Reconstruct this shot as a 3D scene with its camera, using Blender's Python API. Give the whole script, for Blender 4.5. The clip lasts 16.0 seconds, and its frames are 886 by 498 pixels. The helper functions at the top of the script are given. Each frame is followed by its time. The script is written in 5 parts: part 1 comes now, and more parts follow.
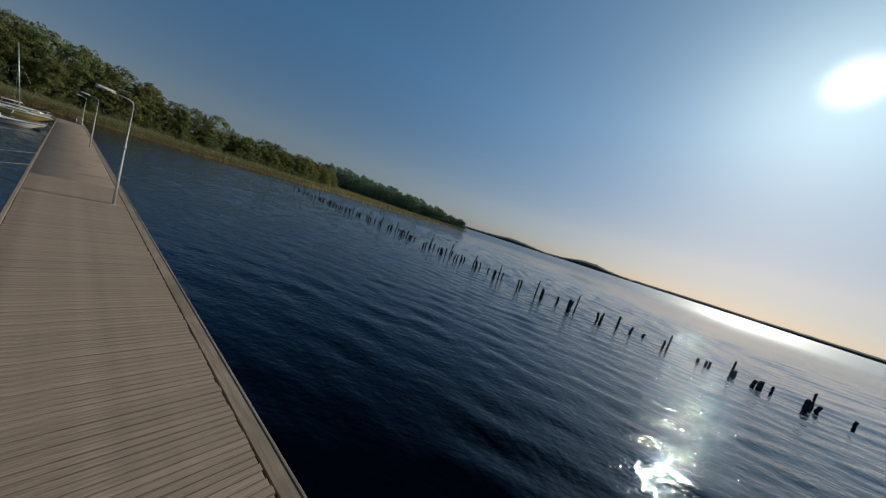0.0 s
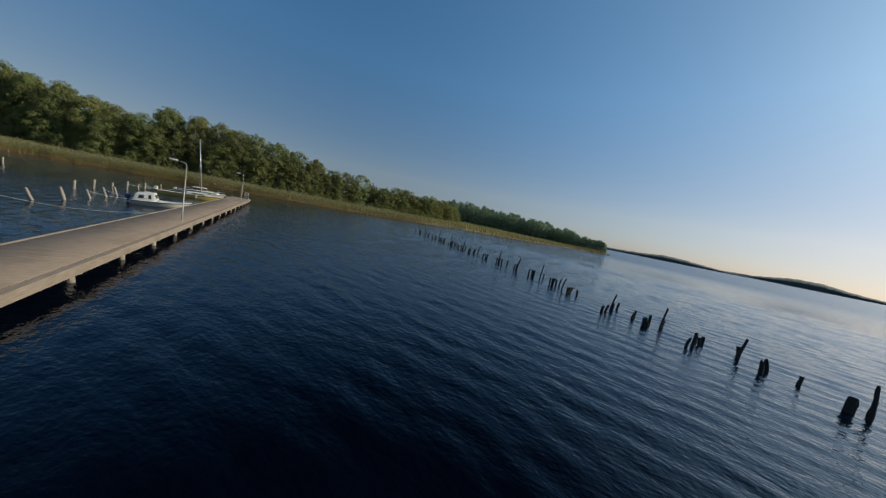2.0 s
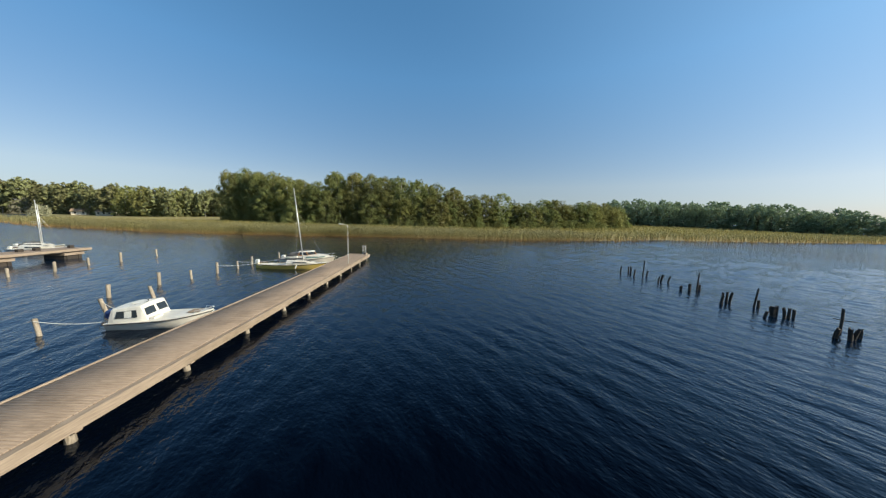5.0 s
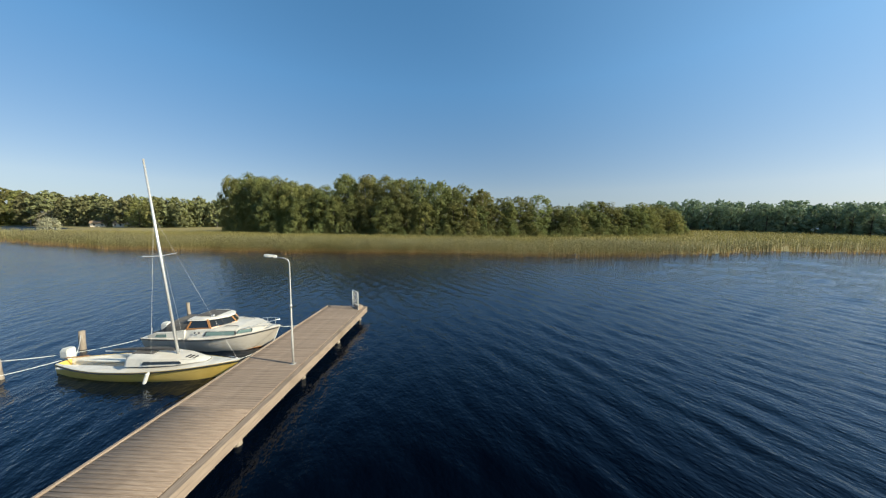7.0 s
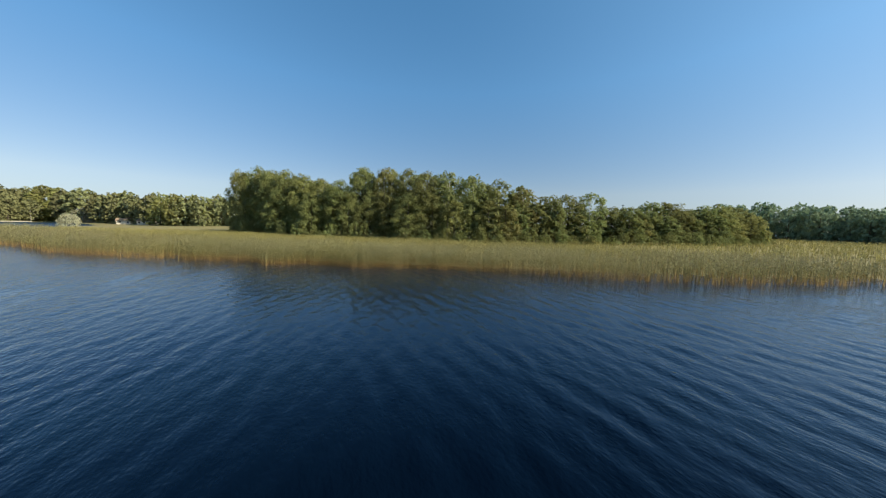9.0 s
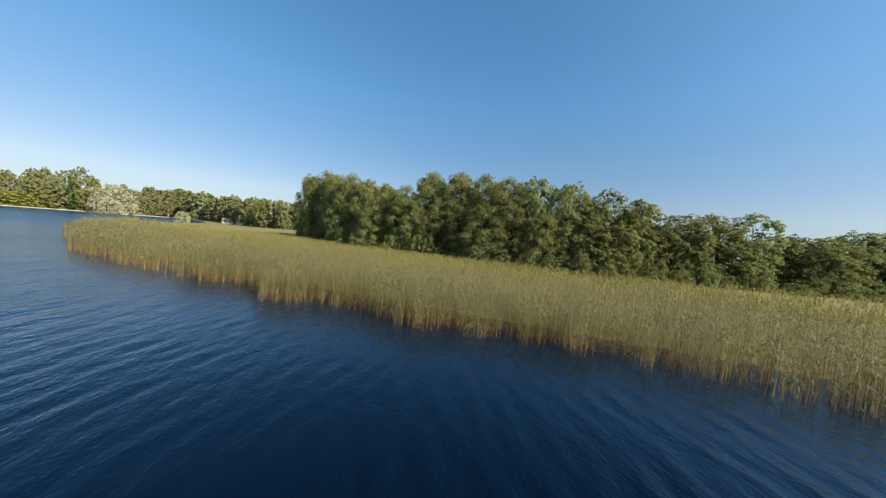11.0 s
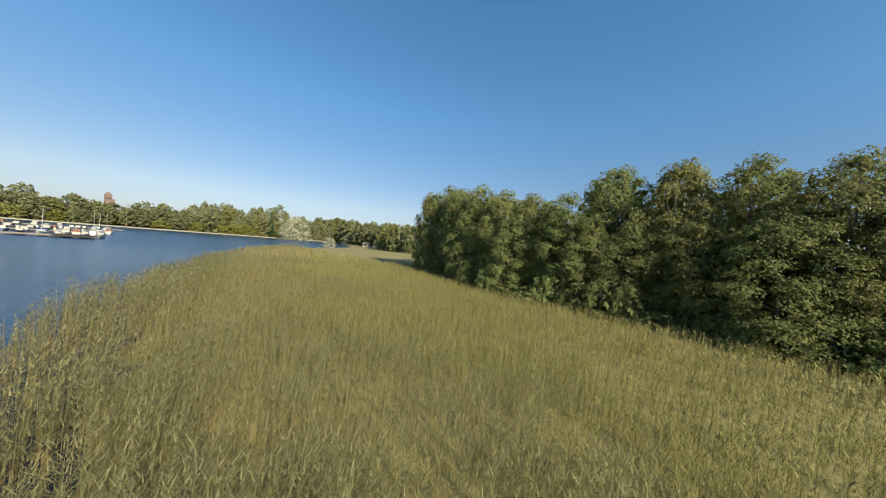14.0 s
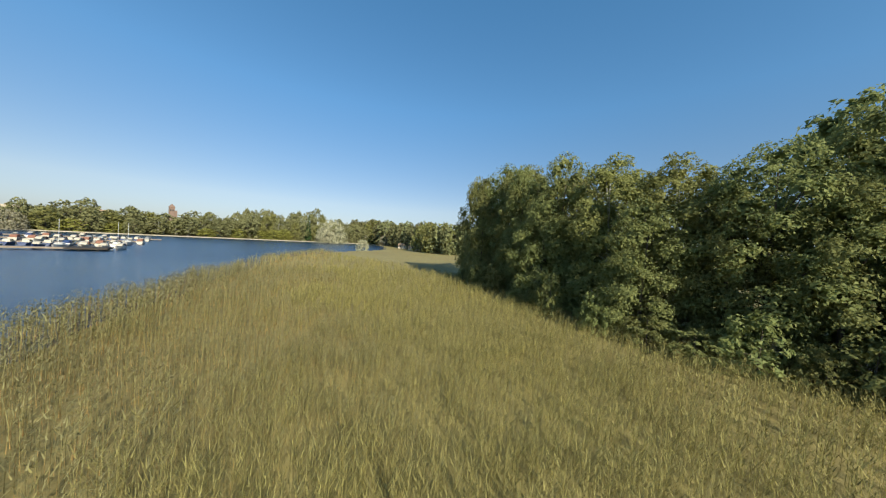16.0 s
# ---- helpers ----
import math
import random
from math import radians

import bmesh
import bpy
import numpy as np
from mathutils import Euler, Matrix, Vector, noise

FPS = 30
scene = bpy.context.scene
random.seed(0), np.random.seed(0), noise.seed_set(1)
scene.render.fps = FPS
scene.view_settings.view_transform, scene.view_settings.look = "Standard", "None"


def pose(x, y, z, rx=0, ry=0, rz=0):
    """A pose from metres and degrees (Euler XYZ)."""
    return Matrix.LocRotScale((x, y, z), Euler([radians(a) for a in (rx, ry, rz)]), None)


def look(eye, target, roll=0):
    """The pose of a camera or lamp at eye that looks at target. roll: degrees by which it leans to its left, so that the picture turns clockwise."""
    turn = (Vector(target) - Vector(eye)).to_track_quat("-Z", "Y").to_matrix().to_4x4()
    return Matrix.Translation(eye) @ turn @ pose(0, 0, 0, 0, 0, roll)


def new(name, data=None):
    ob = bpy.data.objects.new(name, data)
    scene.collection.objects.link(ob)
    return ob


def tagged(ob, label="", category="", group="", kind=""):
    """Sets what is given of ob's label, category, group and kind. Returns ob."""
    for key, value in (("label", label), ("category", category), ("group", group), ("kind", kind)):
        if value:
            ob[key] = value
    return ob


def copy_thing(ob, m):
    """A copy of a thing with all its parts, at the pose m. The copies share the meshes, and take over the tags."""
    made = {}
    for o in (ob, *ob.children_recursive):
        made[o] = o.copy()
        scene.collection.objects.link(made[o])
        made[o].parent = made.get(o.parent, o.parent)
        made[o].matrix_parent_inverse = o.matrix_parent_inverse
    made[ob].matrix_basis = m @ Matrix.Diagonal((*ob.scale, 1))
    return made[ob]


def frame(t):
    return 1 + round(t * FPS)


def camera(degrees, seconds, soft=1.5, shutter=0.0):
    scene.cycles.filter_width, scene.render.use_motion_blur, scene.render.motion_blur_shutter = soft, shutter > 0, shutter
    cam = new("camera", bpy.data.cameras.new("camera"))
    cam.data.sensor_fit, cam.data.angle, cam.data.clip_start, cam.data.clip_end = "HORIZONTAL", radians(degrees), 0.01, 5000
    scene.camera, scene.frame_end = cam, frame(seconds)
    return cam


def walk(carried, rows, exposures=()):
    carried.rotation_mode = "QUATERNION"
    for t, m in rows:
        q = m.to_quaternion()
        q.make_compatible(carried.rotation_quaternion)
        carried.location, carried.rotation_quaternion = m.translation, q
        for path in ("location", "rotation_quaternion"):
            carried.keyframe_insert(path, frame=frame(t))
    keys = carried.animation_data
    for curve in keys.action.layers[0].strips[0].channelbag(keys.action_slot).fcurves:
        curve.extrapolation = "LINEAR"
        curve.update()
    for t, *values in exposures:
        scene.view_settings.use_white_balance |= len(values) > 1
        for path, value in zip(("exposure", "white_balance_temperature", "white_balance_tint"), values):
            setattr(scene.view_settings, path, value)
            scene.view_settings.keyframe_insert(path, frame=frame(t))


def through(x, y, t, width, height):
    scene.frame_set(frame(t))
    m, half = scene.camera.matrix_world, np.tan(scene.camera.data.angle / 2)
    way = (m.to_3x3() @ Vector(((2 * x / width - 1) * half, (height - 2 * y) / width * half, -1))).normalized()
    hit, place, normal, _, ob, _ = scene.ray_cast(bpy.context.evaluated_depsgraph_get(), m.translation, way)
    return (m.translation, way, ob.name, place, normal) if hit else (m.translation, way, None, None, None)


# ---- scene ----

# ---------------------------------------------------------------- camera
cam = camera(114.1, 16.0, soft=1.25)
PATH = [
    (0.0, (-1.77, -67.18, 3.64), (6.32, -61.38, 2.68), 18.00),
    (0.5, (0.61, -65.18, 3.63), (7.89, -58.39, 2.73), 16.60),
    (1.0, (2.64, -62.72, 3.70), (9.10, -55.14, 2.79), 15.50),
    (1.5, (4.09, -59.68, 3.96), (9.79, -51.53, 2.94), 13.30),
    (2.0, (5.09, -56.59, 4.18), (9.99, -47.94, 3.05), 11.30),
    (2.5, (5.95, -53.28, 4.47), (10.00, -44.23, 3.22), 9.30),
    (3.0, (7.10, -49.90, 4.69), (10.12, -40.46, 3.39), 7.10),
    (3.5, (7.74, -46.31, 4.96), (9.78, -36.61, 3.65), 5.00),
    (4.0, (8.05, -42.62, 5.15), (9.24, -32.77, 3.89), 3.20),
    (4.5, (8.26, -38.71, 5.30), (8.81, -28.80, 4.11), 2.10),
    (5.0, (8.02, -34.71, 5.36), (8.25, -24.78, 4.24), 1.33),
    (5.5, (7.71, -30.65, 5.47), (7.80, -20.70, 4.42), 1.09),
    (6.0, (7.05, -26.01, 5.57), (6.98, -16.06, 4.56), 0.90),
    (6.5, (6.11, -21.11, 5.61), (5.87, -11.16, 4.63), 0.67),
    (7.0, (5.06, -16.39, 5.61), (4.67, -6.44, 4.69), 0.44),
    (7.5, (4.06, -12.15, 5.59), (3.56, -2.20, 4.72), 0.37),
    (8.0, (3.12, -8.18, 5.53), (2.48, 1.77, 4.66), 0.60),
    (8.5, (2.13, -4.25, 5.43), (1.30, 5.68, 4.58), 0.96),
    (9.0, (1.05, -0.40, 5.35), (-0.03, 9.50, 4.52), 1.35),
    (9.5, (-0.15, 3.46, 5.32), (-1.54, 13.33, 4.54), 1.96),
    (10.0, (-1.49, 7.46, 5.38), (-3.34, 17.27, 4.69), 3.01),
    (10.5, (-3.04, 11.63, 5.53), (-5.52, 21.31, 4.98), 4.29),
    (11.0, (-4.86, 15.78, 5.78), (-8.11, 25.23, 5.34), 5.07),
    (11.5, (-6.86, 19.80, 6.08), (-10.90, 28.94, 5.76), 5.58),
    (12.0, (-9.31, 23.79, 6.35), (-14.09, 32.57, 6.18), 6.25),
    (12.5, (-12.29, 27.66, 6.71), (-17.72, 36.06, 6.64), 6.78),
    (13.0, (-15.78, 31.20, 7.25), (-21.74, 39.23, 7.20), 6.51),
    (13.5, (-19.56, 34.64, 7.72), (-25.96, 42.33, 7.66), 6.00),
    (14.0, (-23.46, 38.08, 8.04), (-30.26, 45.41, 7.94), 5.32),
    (14.5, (-27.44, 41.12, 8.31), (-34.57, 48.12, 8.15), 4.58),
    (15.0, (-31.60, 44.06, 8.51), (-38.99, 50.80, 8.30), 3.97),
    (15.5, (-35.93, 47.03, 8.62), (-43.48, 53.58, 8.39), 3.64),
    (16.0, (-40.38, 50.07, 8.65), (-48.02, 56.51, 8.40), 3.53),
]

walk(cam, [(t, look(eye, aim, lean)) for t, eye, aim, lean in PATH],
     exposures=[(t, e, k, 2) for t, e, k in ((0.0, -0.85, 6200), (1.0, -0.76, 6200), (2.0, -0.42, 6250), (3.0, 0.0, 6450), (5.0, 0.4, 6600), (8.0, 0.45, 6600), (11.0, 0.6, 6600), (13.5, 0.52, 6550), (16.0, 0.48, 6550))])

# ---------------------------------------------------------------- light
SUN_AZ, SUN_EL = radians(-12.0), radians(29.0)
world = bpy.data.worlds.new("sky")
scene.world = world
world.use_nodes = True
wn = world.node_tree.nodes
sky = wn.new("ShaderNodeTexSky")
sky.sky_type = 'NISHITA'
sky.sun_disc = False
sky.sun_elevation = SUN_EL
sky.sun_rotation = radians(90.0) - SUN_AZ
sky.air_density, sky.dust_density, sky.ozone_density = 0.65, 0.5, 1.0
wn["Background"].inputs["Strength"].default_value = 0.15
even = wn.new("ShaderNodeMix")
even.data_type = 'RGBA'
even.inputs[0].default_value = 0.34
even.inputs[7].default_value = (0.46, 1.35, 2.36, 1)
world.node_tree.links.new(sky.outputs[0], even.inputs[6])
# a clear sky deepens towards the zenith
at = wn.new("ShaderNodeTexCoord")
split = wn.new("ShaderNodeSeparateXYZ")
deep = wn.new("ShaderNodeValToRGB")
stops = deep.color_ramp.elements
stops.new(0.1), stops.new(0.5), stops.new(0.6), stops.new(0.7)
for stop, (p, c) in zip(stops, ((0.0, (0.56, 0.50, 0.53)), (0.10, (0.92, 0.75, 0.68)), (0.40, (0.80, 1.01, 1.12)), (0.64, (0.68, 0.95, 1.11)), (0.82, (0.16, 0.22, 0.28)), (1.0, (0.03, 0.04, 0.05)))):
    stop.position, stop.color = p, (*c, 1)
shade = wn.new("ShaderNodeMix")
shade.data_type, shade.blend_type = 'RGBA', 'MULTIPLY'
shade.inputs[0].default_value = 1.0
world.node_tree.links.new(at.outputs["Generated"], split.inputs[0])
world.node_tree.links.new(split.outputs["Z"], deep.inputs["Fac"])
world.node_tree.links.new(even.outputs[2], shade.inputs[6])
world.node_tree.links.new(deep.outputs[0], shade.inputs[7])
# the bright aureole round the sun
toward = wn.new("ShaderNodeVectorMath")
toward.operation = 'DOT_PRODUCT'
toward.inputs[1].default_value = (math.cos(SUN_EL) * math.cos(SUN_AZ), math.cos(SUN_EL) * math.sin(SUN_AZ), math.sin(SUN_EL))
world.node_tree.links.new(at.outputs["Generated"], toward.inputs[0])
glow = shade.outputs[2]
for power, tint in ((2600.0, (32.0, 30.5, 28.0)), (110.0, (0.9, 0.83, 0.72)), (7.0, (0.72, 0.60, 0.44)), (1.8, (0.50, 0.68, 0.78))):
    near = wn.new("ShaderNodeMath")
    near.operation, near.use_clamp = 'POWER', True
    near.inputs[1].default_value = power
    world.node_tree.links.new(toward.outputs["Value"], near.inputs[0])
    add = wn.new("ShaderNodeMix")
    add.data_type, add.blend_type = 'RGBA', 'ADD'
    add.inputs[7].default_value = (*tint, 1)
    world.node_tree.links.new(near.outputs[0], add.inputs[0])
    world.node_tree.links.new(glow, add.inputs[6])
    glow = add.outputs[2]
world.node_tree.links.new(glow, wn["Background"].inputs["Color"])
sun_data = bpy.data.lights.new("sun", 'SUN')
sun_data.energy, sun_data.angle, sun_data.color = 5.0, radians(0.53), (1.0, 0.88, 0.70)
sun = new("sun", sun_data)
to_sun = Vector((math.cos(SUN_EL) * math.cos(SUN_AZ), math.cos(SUN_EL) * math.sin(SUN_AZ), math.sin(SUN_EL)))
sun.matrix_world = Matrix.Translation((0, 0, 60)) @ to_sun.to_track_quat("Z", "Y").to_matrix().to_4x4()


# ---------------------------------------------------------------- materials
def nodes_of(name):
    m = bpy.data.materials.new(name)
    m.use_nodes = True
    t = m.node_tree
    return m, t, t.nodes["Principled BSDF"]


def ramp_of(t, fac, stops):
    r = t.nodes.new("ShaderNodeValToRGB")
    e = r.color_ramp.elements
    while len(e) < len(stops):
        e.new(0.5)
    for k, (p, c) in enumerate(stops):
        e[k].position, e[k].color = p, (*c, 1)
    t.links.new(fac, r.inputs["Fac"])
    return r.outputs["Color"]


def noise_of(t, scale, detail=4.0, rough=0.55, stretch=None, turn=0.0, coord="Object", crest=False):
    tc = t.nodes.new("ShaderNodeTexCoord")
    mp = t.nodes.new("ShaderNodeMapping")
    n = t.nodes.new("ShaderNodeTexNoise")
    mp.vector_type = 'TEXTURE' if crest else 'POINT'
    mp.inputs["Scale"].default_value = stretch or (1, 1, 1)
    mp.inputs["Rotation"].default_value = (0, 0, turn)
    n.inputs["Scale"].default_value, n.inputs["Detail"].default_value, n.inputs["Roughness"].default_value = scale, detail, rough
    t.links.new(tc.outputs[coord], mp.inputs["Vector"])
    t.links.new(mp.outputs[0], n.inputs["Vector"])
    return n.outputs["Fac"]


def mixed(t, a, b, fac, mode='MIX'):
    m = t.nodes.new("ShaderNodeMix")
    m.data_type, m.blend_type = 'RGBA', mode
    for sock, v in ((6, a), (7, b), (0, fac)):
        if isinstance(v, (int, float)):
            m.inputs[sock].default_value = v
        elif isinstance(v, tuple):
            m.inputs[sock].default_value = (*v, 1)
        else:
            t.links.new(v, m.inputs[sock])
    return m.outputs[2]


def bumped(t, bsdf, height, strength, distance):
    b = t.nodes.new("ShaderNodeBump")
    b.inputs["Strength"].default_value, b.inputs["Distance"].default_value = strength, distance
    t.links.new(height, b.inputs["Height"])
    t.links.new(b.outputs[0], bsdf.inputs["Normal"])
    return b


def surface(name, dark, light, scale=6.0, rough=0.7, metal=0.0, bump=0.15, dist=0.01, stretch=None, spread=0.0, stain=None):
    """Two-scale noise colour with fine relief; spread varies the tone from object to object."""
    m, t, p = nodes_of(name)
    a = noise_of(t, scale, 5.0, 0.6, stretch)
    c = ramp_of(t, a, [(0.3, dark), (0.7, light)])
    big = noise_of(t, scale * 0.12, 3.0)
    if stain:
        c = mixed(t, c, stain, ramp_of(t, big, [(0.5, (0, 0, 0)), (0.75, (0.7, 0.7, 0.7))]))
    if spread:
        info = t.nodes.new("ShaderNodeObjectInfo")
        v = t.nodes.new("ShaderNodeMapRange")
        v.inputs["To Min"].default_value, v.inputs["To Max"].default_value = 1 - spread, 1 + spread
        t.links.new(info.outputs["Random"], v.inputs["Value"])
        h = t.nodes.new("ShaderNodeHueSaturation")
        t.links.new(v.outputs[0], h.inputs["Value"])
        t.links.new(c, h.inputs["Color"])
        c = h.outputs[0]
    t.links.new(c, p.inputs["Base Color"])
    p.inputs["Roughness"].default_value, p.inputs["Metallic"].default_value = rough, metal
    if bump:
        bumped(t, p, a, bump, dist)
    return m


def leaf_material(name, dark, light, spread=0.22, through=0.15):
    m, t, p = nodes_of(name)
    geo = t.nodes.new("ShaderNodeNewGeometry")
    c = ramp_of(t, geo.outputs["Random Per Island"], [(0.0, dark), (1.0, light)])
    info = t.nodes.new("ShaderNodeObjectInfo")
    v = t.nodes.new("ShaderNodeMapRange")
    v.inputs["To Min"].default_value, v.inputs["To Max"].default_value = 1 - spread, 1 + spread
    t.links.new(info.outputs["Random"], v.inputs["Value"])
    h = t.nodes.new("ShaderNodeHueSaturation")
    u = t.nodes.new("ShaderNodeMapRange")
    u.inputs["To Min"].default_value, u.inputs["To Max"].default_value = 0.488, 0.525
    t.links.new(info.outputs["Random"], u.inputs["Value"])
    t.links.new(u.outputs[0], h.inputs["Hue"])
    t.links.new(v.outputs[0], h.inputs["Value"])
    t.links.new(c, h.inputs["Color"])
    t.links.new(h.outputs[0], p.inputs["Base Color"])
    p.inputs["Roughness"].default_value = 0.8
    p.inputs["Specular IOR Level"].default_value = 0.12
    tr = t.nodes.new("ShaderNodeBsdfTranslucent")
    t.links.new(h.outputs[0], tr.inputs["Color"])
    mx = t.nodes.new("ShaderNodeMixShader")
    mx.inputs[0].default_value = through
    t.links.new(p.outputs[0], mx.inputs[1])
    t.links.new(tr.outputs[0], mx.inputs[2])
    t.links.new(mx.outputs[0], t.nodes["Material Output"].inputs["Surface"])
    return m


def water_material():
    m, t, p = nodes_of("lake_water")
    # far from the pier the ripples are too fine to see and only spread the light
    tc = t.nodes.new("ShaderNodeTexCoord")
    gap = t.nodes.new("ShaderNodeVectorMath")
    gap.operation = 'SUBTRACT'
    gap.inputs[1].default_value = (6.0, -23.0, 0.0)
    size = t.nodes.new("ShaderNodeVectorMath")
    size.operation = 'LENGTH'
    ruffle = t.nodes.new("ShaderNodeMapRange")
    ruffle.inputs["From Min"].default_value, ruffle.inputs["From Max"].default_value = 60.0, 170.0
    ruffle.inputs["To Min"].default_value, ruffle.inputs["To Max"].default_value = 0.030, 0.26
    t.links.new(tc.outputs["Object"], gap.inputs[0])
    t.links.new(gap.outputs[0], size.inputs[0])
    t.links.new(size.outputs["Value"], ruffle.inputs["Value"])
    t.links.new(ruffle.outputs[0], p.inputs["Roughness"])
    # dark along the pier; farther out, base colour carries the blue sky reflection
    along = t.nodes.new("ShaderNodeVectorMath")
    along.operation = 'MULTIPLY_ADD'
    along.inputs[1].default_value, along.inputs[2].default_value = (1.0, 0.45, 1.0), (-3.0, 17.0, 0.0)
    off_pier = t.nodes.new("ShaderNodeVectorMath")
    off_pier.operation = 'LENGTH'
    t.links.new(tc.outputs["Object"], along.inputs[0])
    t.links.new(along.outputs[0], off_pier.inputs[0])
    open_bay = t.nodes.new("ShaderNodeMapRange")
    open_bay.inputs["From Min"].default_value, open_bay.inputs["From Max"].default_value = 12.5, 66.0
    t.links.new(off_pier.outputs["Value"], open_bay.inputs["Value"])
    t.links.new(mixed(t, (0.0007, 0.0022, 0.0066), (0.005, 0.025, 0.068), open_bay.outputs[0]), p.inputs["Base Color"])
    p.inputs["IOR"].default_value = 1.333
    p.inputs["Specular Tint"].default_value = (0.28, 0.63, 1.0, 1)
    # little gloss straight down, more along the faces of the waves
    slant = t.nodes.new("ShaderNodeLayerWeight")
    slant.inputs["Blend"].default_value = 0.5
    gloss = t.nodes.new("ShaderNodeMapRange")
    gloss.inputs["From Min"].default_value, gloss.inputs["From Max"].default_value = 0.32, 0.74
    gloss.inputs["To Min"].default_value, gloss.inputs["To Max"].default_value = 0.01, 1.0
    t.links.new(slant.outputs["Facing"], gloss.inputs["Value"])
    t.links.new(gloss.outputs[0], p.inputs["Specular IOR Level"])
    a = noise_of(t, 2.2, 3.0, 0.5, (2.0, 1.0, 1), radians(-62), crest=True)
    b = noise_of(t, 8.5, 2.0, 0.5, (1.4, 1.0, 1), radians(-50), crest=True)
    c = noise_of(t, 0.02, 2.0)
    s1 = t.nodes.new("ShaderNodeMath")
    s1.operation = 'MULTIPLY_ADD'
    s1.inputs[1].default_value = 0.28
    t.links.new(b, s1.inputs[0])
    t.links.new(a, s1.inputs[2])
    s2 = t.nodes.new("ShaderNodeMath")
    s2.operation = 'MULTIPLY'
    t.links.new(s1.outputs[0], s2.inputs[0])
    amp = t.nodes.new("ShaderNodeMapRange")
    amp.inputs["From Min"].default_value, amp.inputs["From Max"].default_value = 0.35, 0.65
    amp.inputs["To Min"].default_value, amp.inputs["To Max"].default_value = 0.6, 1.15
    t.links.new(c, amp.inputs["Value"])
    t.links.new(amp.outputs[0], s2.inputs[1])
    bumped(t, p, s2.outputs[0], 1.0, 0.066)
    return m


def ground_material():
    m, t, p = nodes_of("meadow_ground")
    a = noise_of(t, 0.9, 6.0, 0.65)
    b = noise_of(t, 0.035, 3.0, 0.5)
    grass = ramp_of(t, a, [(0.3, (0.21, 0.18, 0.07)), (0.7, (0.33, 0.28, 0.11))])
    brown = ramp_of(t, a, [(0.3, (0.19, 0.155, 0.06)), (0.7, (0.30, 0.25, 0.10))])
    c = mixed(t, grass, brown, ramp_of(t, b, [(0.45, (0, 0, 0)), (0.62, (1, 1, 1))]))
    t.links.new(c, p.inputs["Base Color"])
    p.inputs["Roughness"].default_value = 0.9
    bumped(t, p, a, 0.6, 0.25)
    return m


def reed_material(name, low, mid, top, zmid):
    """Straw-coloured at the foot of the stem and greener above, tone varied plant by plant and patch by patch."""
    m, t, p = nodes_of(name)
    tc = t.nodes.new("ShaderNodeTexCoord")
    sep = t.nodes.new("ShaderNodeSeparateXYZ")
    t.links.new(tc.outputs["Object"], sep.inputs[0])
    mr = t.nodes.new("ShaderNodeMapRange")
    mr.inputs["From Min"].default_value, mr.inputs["From Max"].default_value = 0.0, zmid * 2
    t.links.new(sep.outputs["Z"], mr.inputs["Value"])
    c = ramp_of(t, mr.outputs[0], [(0.0, low), (0.4, mid), (1.0, top)])
    geo = t.nodes.new("ShaderNodeNewGeometry")
    v = t.nodes.new("ShaderNodeMapRange")
    v.inputs["To Min"].default_value, v.inputs["To Max"].default_value = 0.5, 1.42
    t.links.new(geo.outputs["Random Per Island"], v.inputs["Value"])
    h = t.nodes.new("ShaderNodeHueSaturation")
    t.links.new(v.outputs[0], h.inputs["Value"])
    t.links.new(c, h.inputs["Color"])
    big = noise_of(t, 0.06, 3.0, 0.55)
    c2 = mixed(t, h.outputs[0], (1.05, 1.04, 0.86), ramp_of(t, big, [(0.42, (0, 0, 0)), (0.65, (0.8, 0.8, 0.8))]), 'MULTIPLY')
    t.links.new(c2, p.inputs["Base Color"])
    p.inputs["Roughness"].default_value = 0.7
    p.inputs["Specular IOR Level"].default_value = 0.25
    tr = t.nodes.new("ShaderNodeBsdfTranslucent")
    t.links.new(c2, tr.inputs["Color"])
    mx = t.nodes.new("ShaderNodeMixShader")
    mx.inputs[0].default_value = 0.3
    t.links.new(p.outputs[0], mx.inputs[1])
    t.links.new(tr.outputs[0], mx.inputs[2])
    t.links.new(mx.outputs[0], t.nodes["Material Output"].inputs["Surface"])
    return m


def glass_material(name, tint, rough=0.05):
    m, t, p = nodes_of(name)
    p.inputs["Base Color"].default_value = (*tint, 1)
    p.inputs["Roughness"].default_value = rough
    p.inputs["Coat Weight"].default_value = 0.5
    return m


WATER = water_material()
GROUND = ground_material()
DECK = surface("weathered_board", (0.215, 0.157, 0.118), (0.40, 0.31, 0.24), 9.0, 0.8, 0, 0.35, 0.006, (0.35, 6, 6), 0.10, (0.17, 0.125, 0.095))
BEAM = surface("grey_timber", (0.20, 0.15, 0.115), (0.36, 0.285, 0.22), 7.0, 0.8, 0, 0.3, 0.008, (5, 0.3, 5), 0.08, (0.16, 0.12, 0.08))
POST = surface("pale_mooring_wood", (0.205, 0.165, 0.125), (0.38, 0.325, 0.265), 8.0, 0.8, 0, 0.4, 0.01, (5, 5, 0.5), 0.15, (0.12, 0.09, 0.06))
PILE = surface("black_rotten_wood", (0.012, 0.010, 0.009), (0.06, 0.045, 0.035), 9.0, 0.75, 0, 0.7, 0.02, (4, 4, 0.6), 0.3)
ZINC = surface("galvanised_steel", (0.46, 0.45, 0.43), (0.64, 0.63, 0.60), 14.0, 0.55, 0.35, 0.05, 0.002)
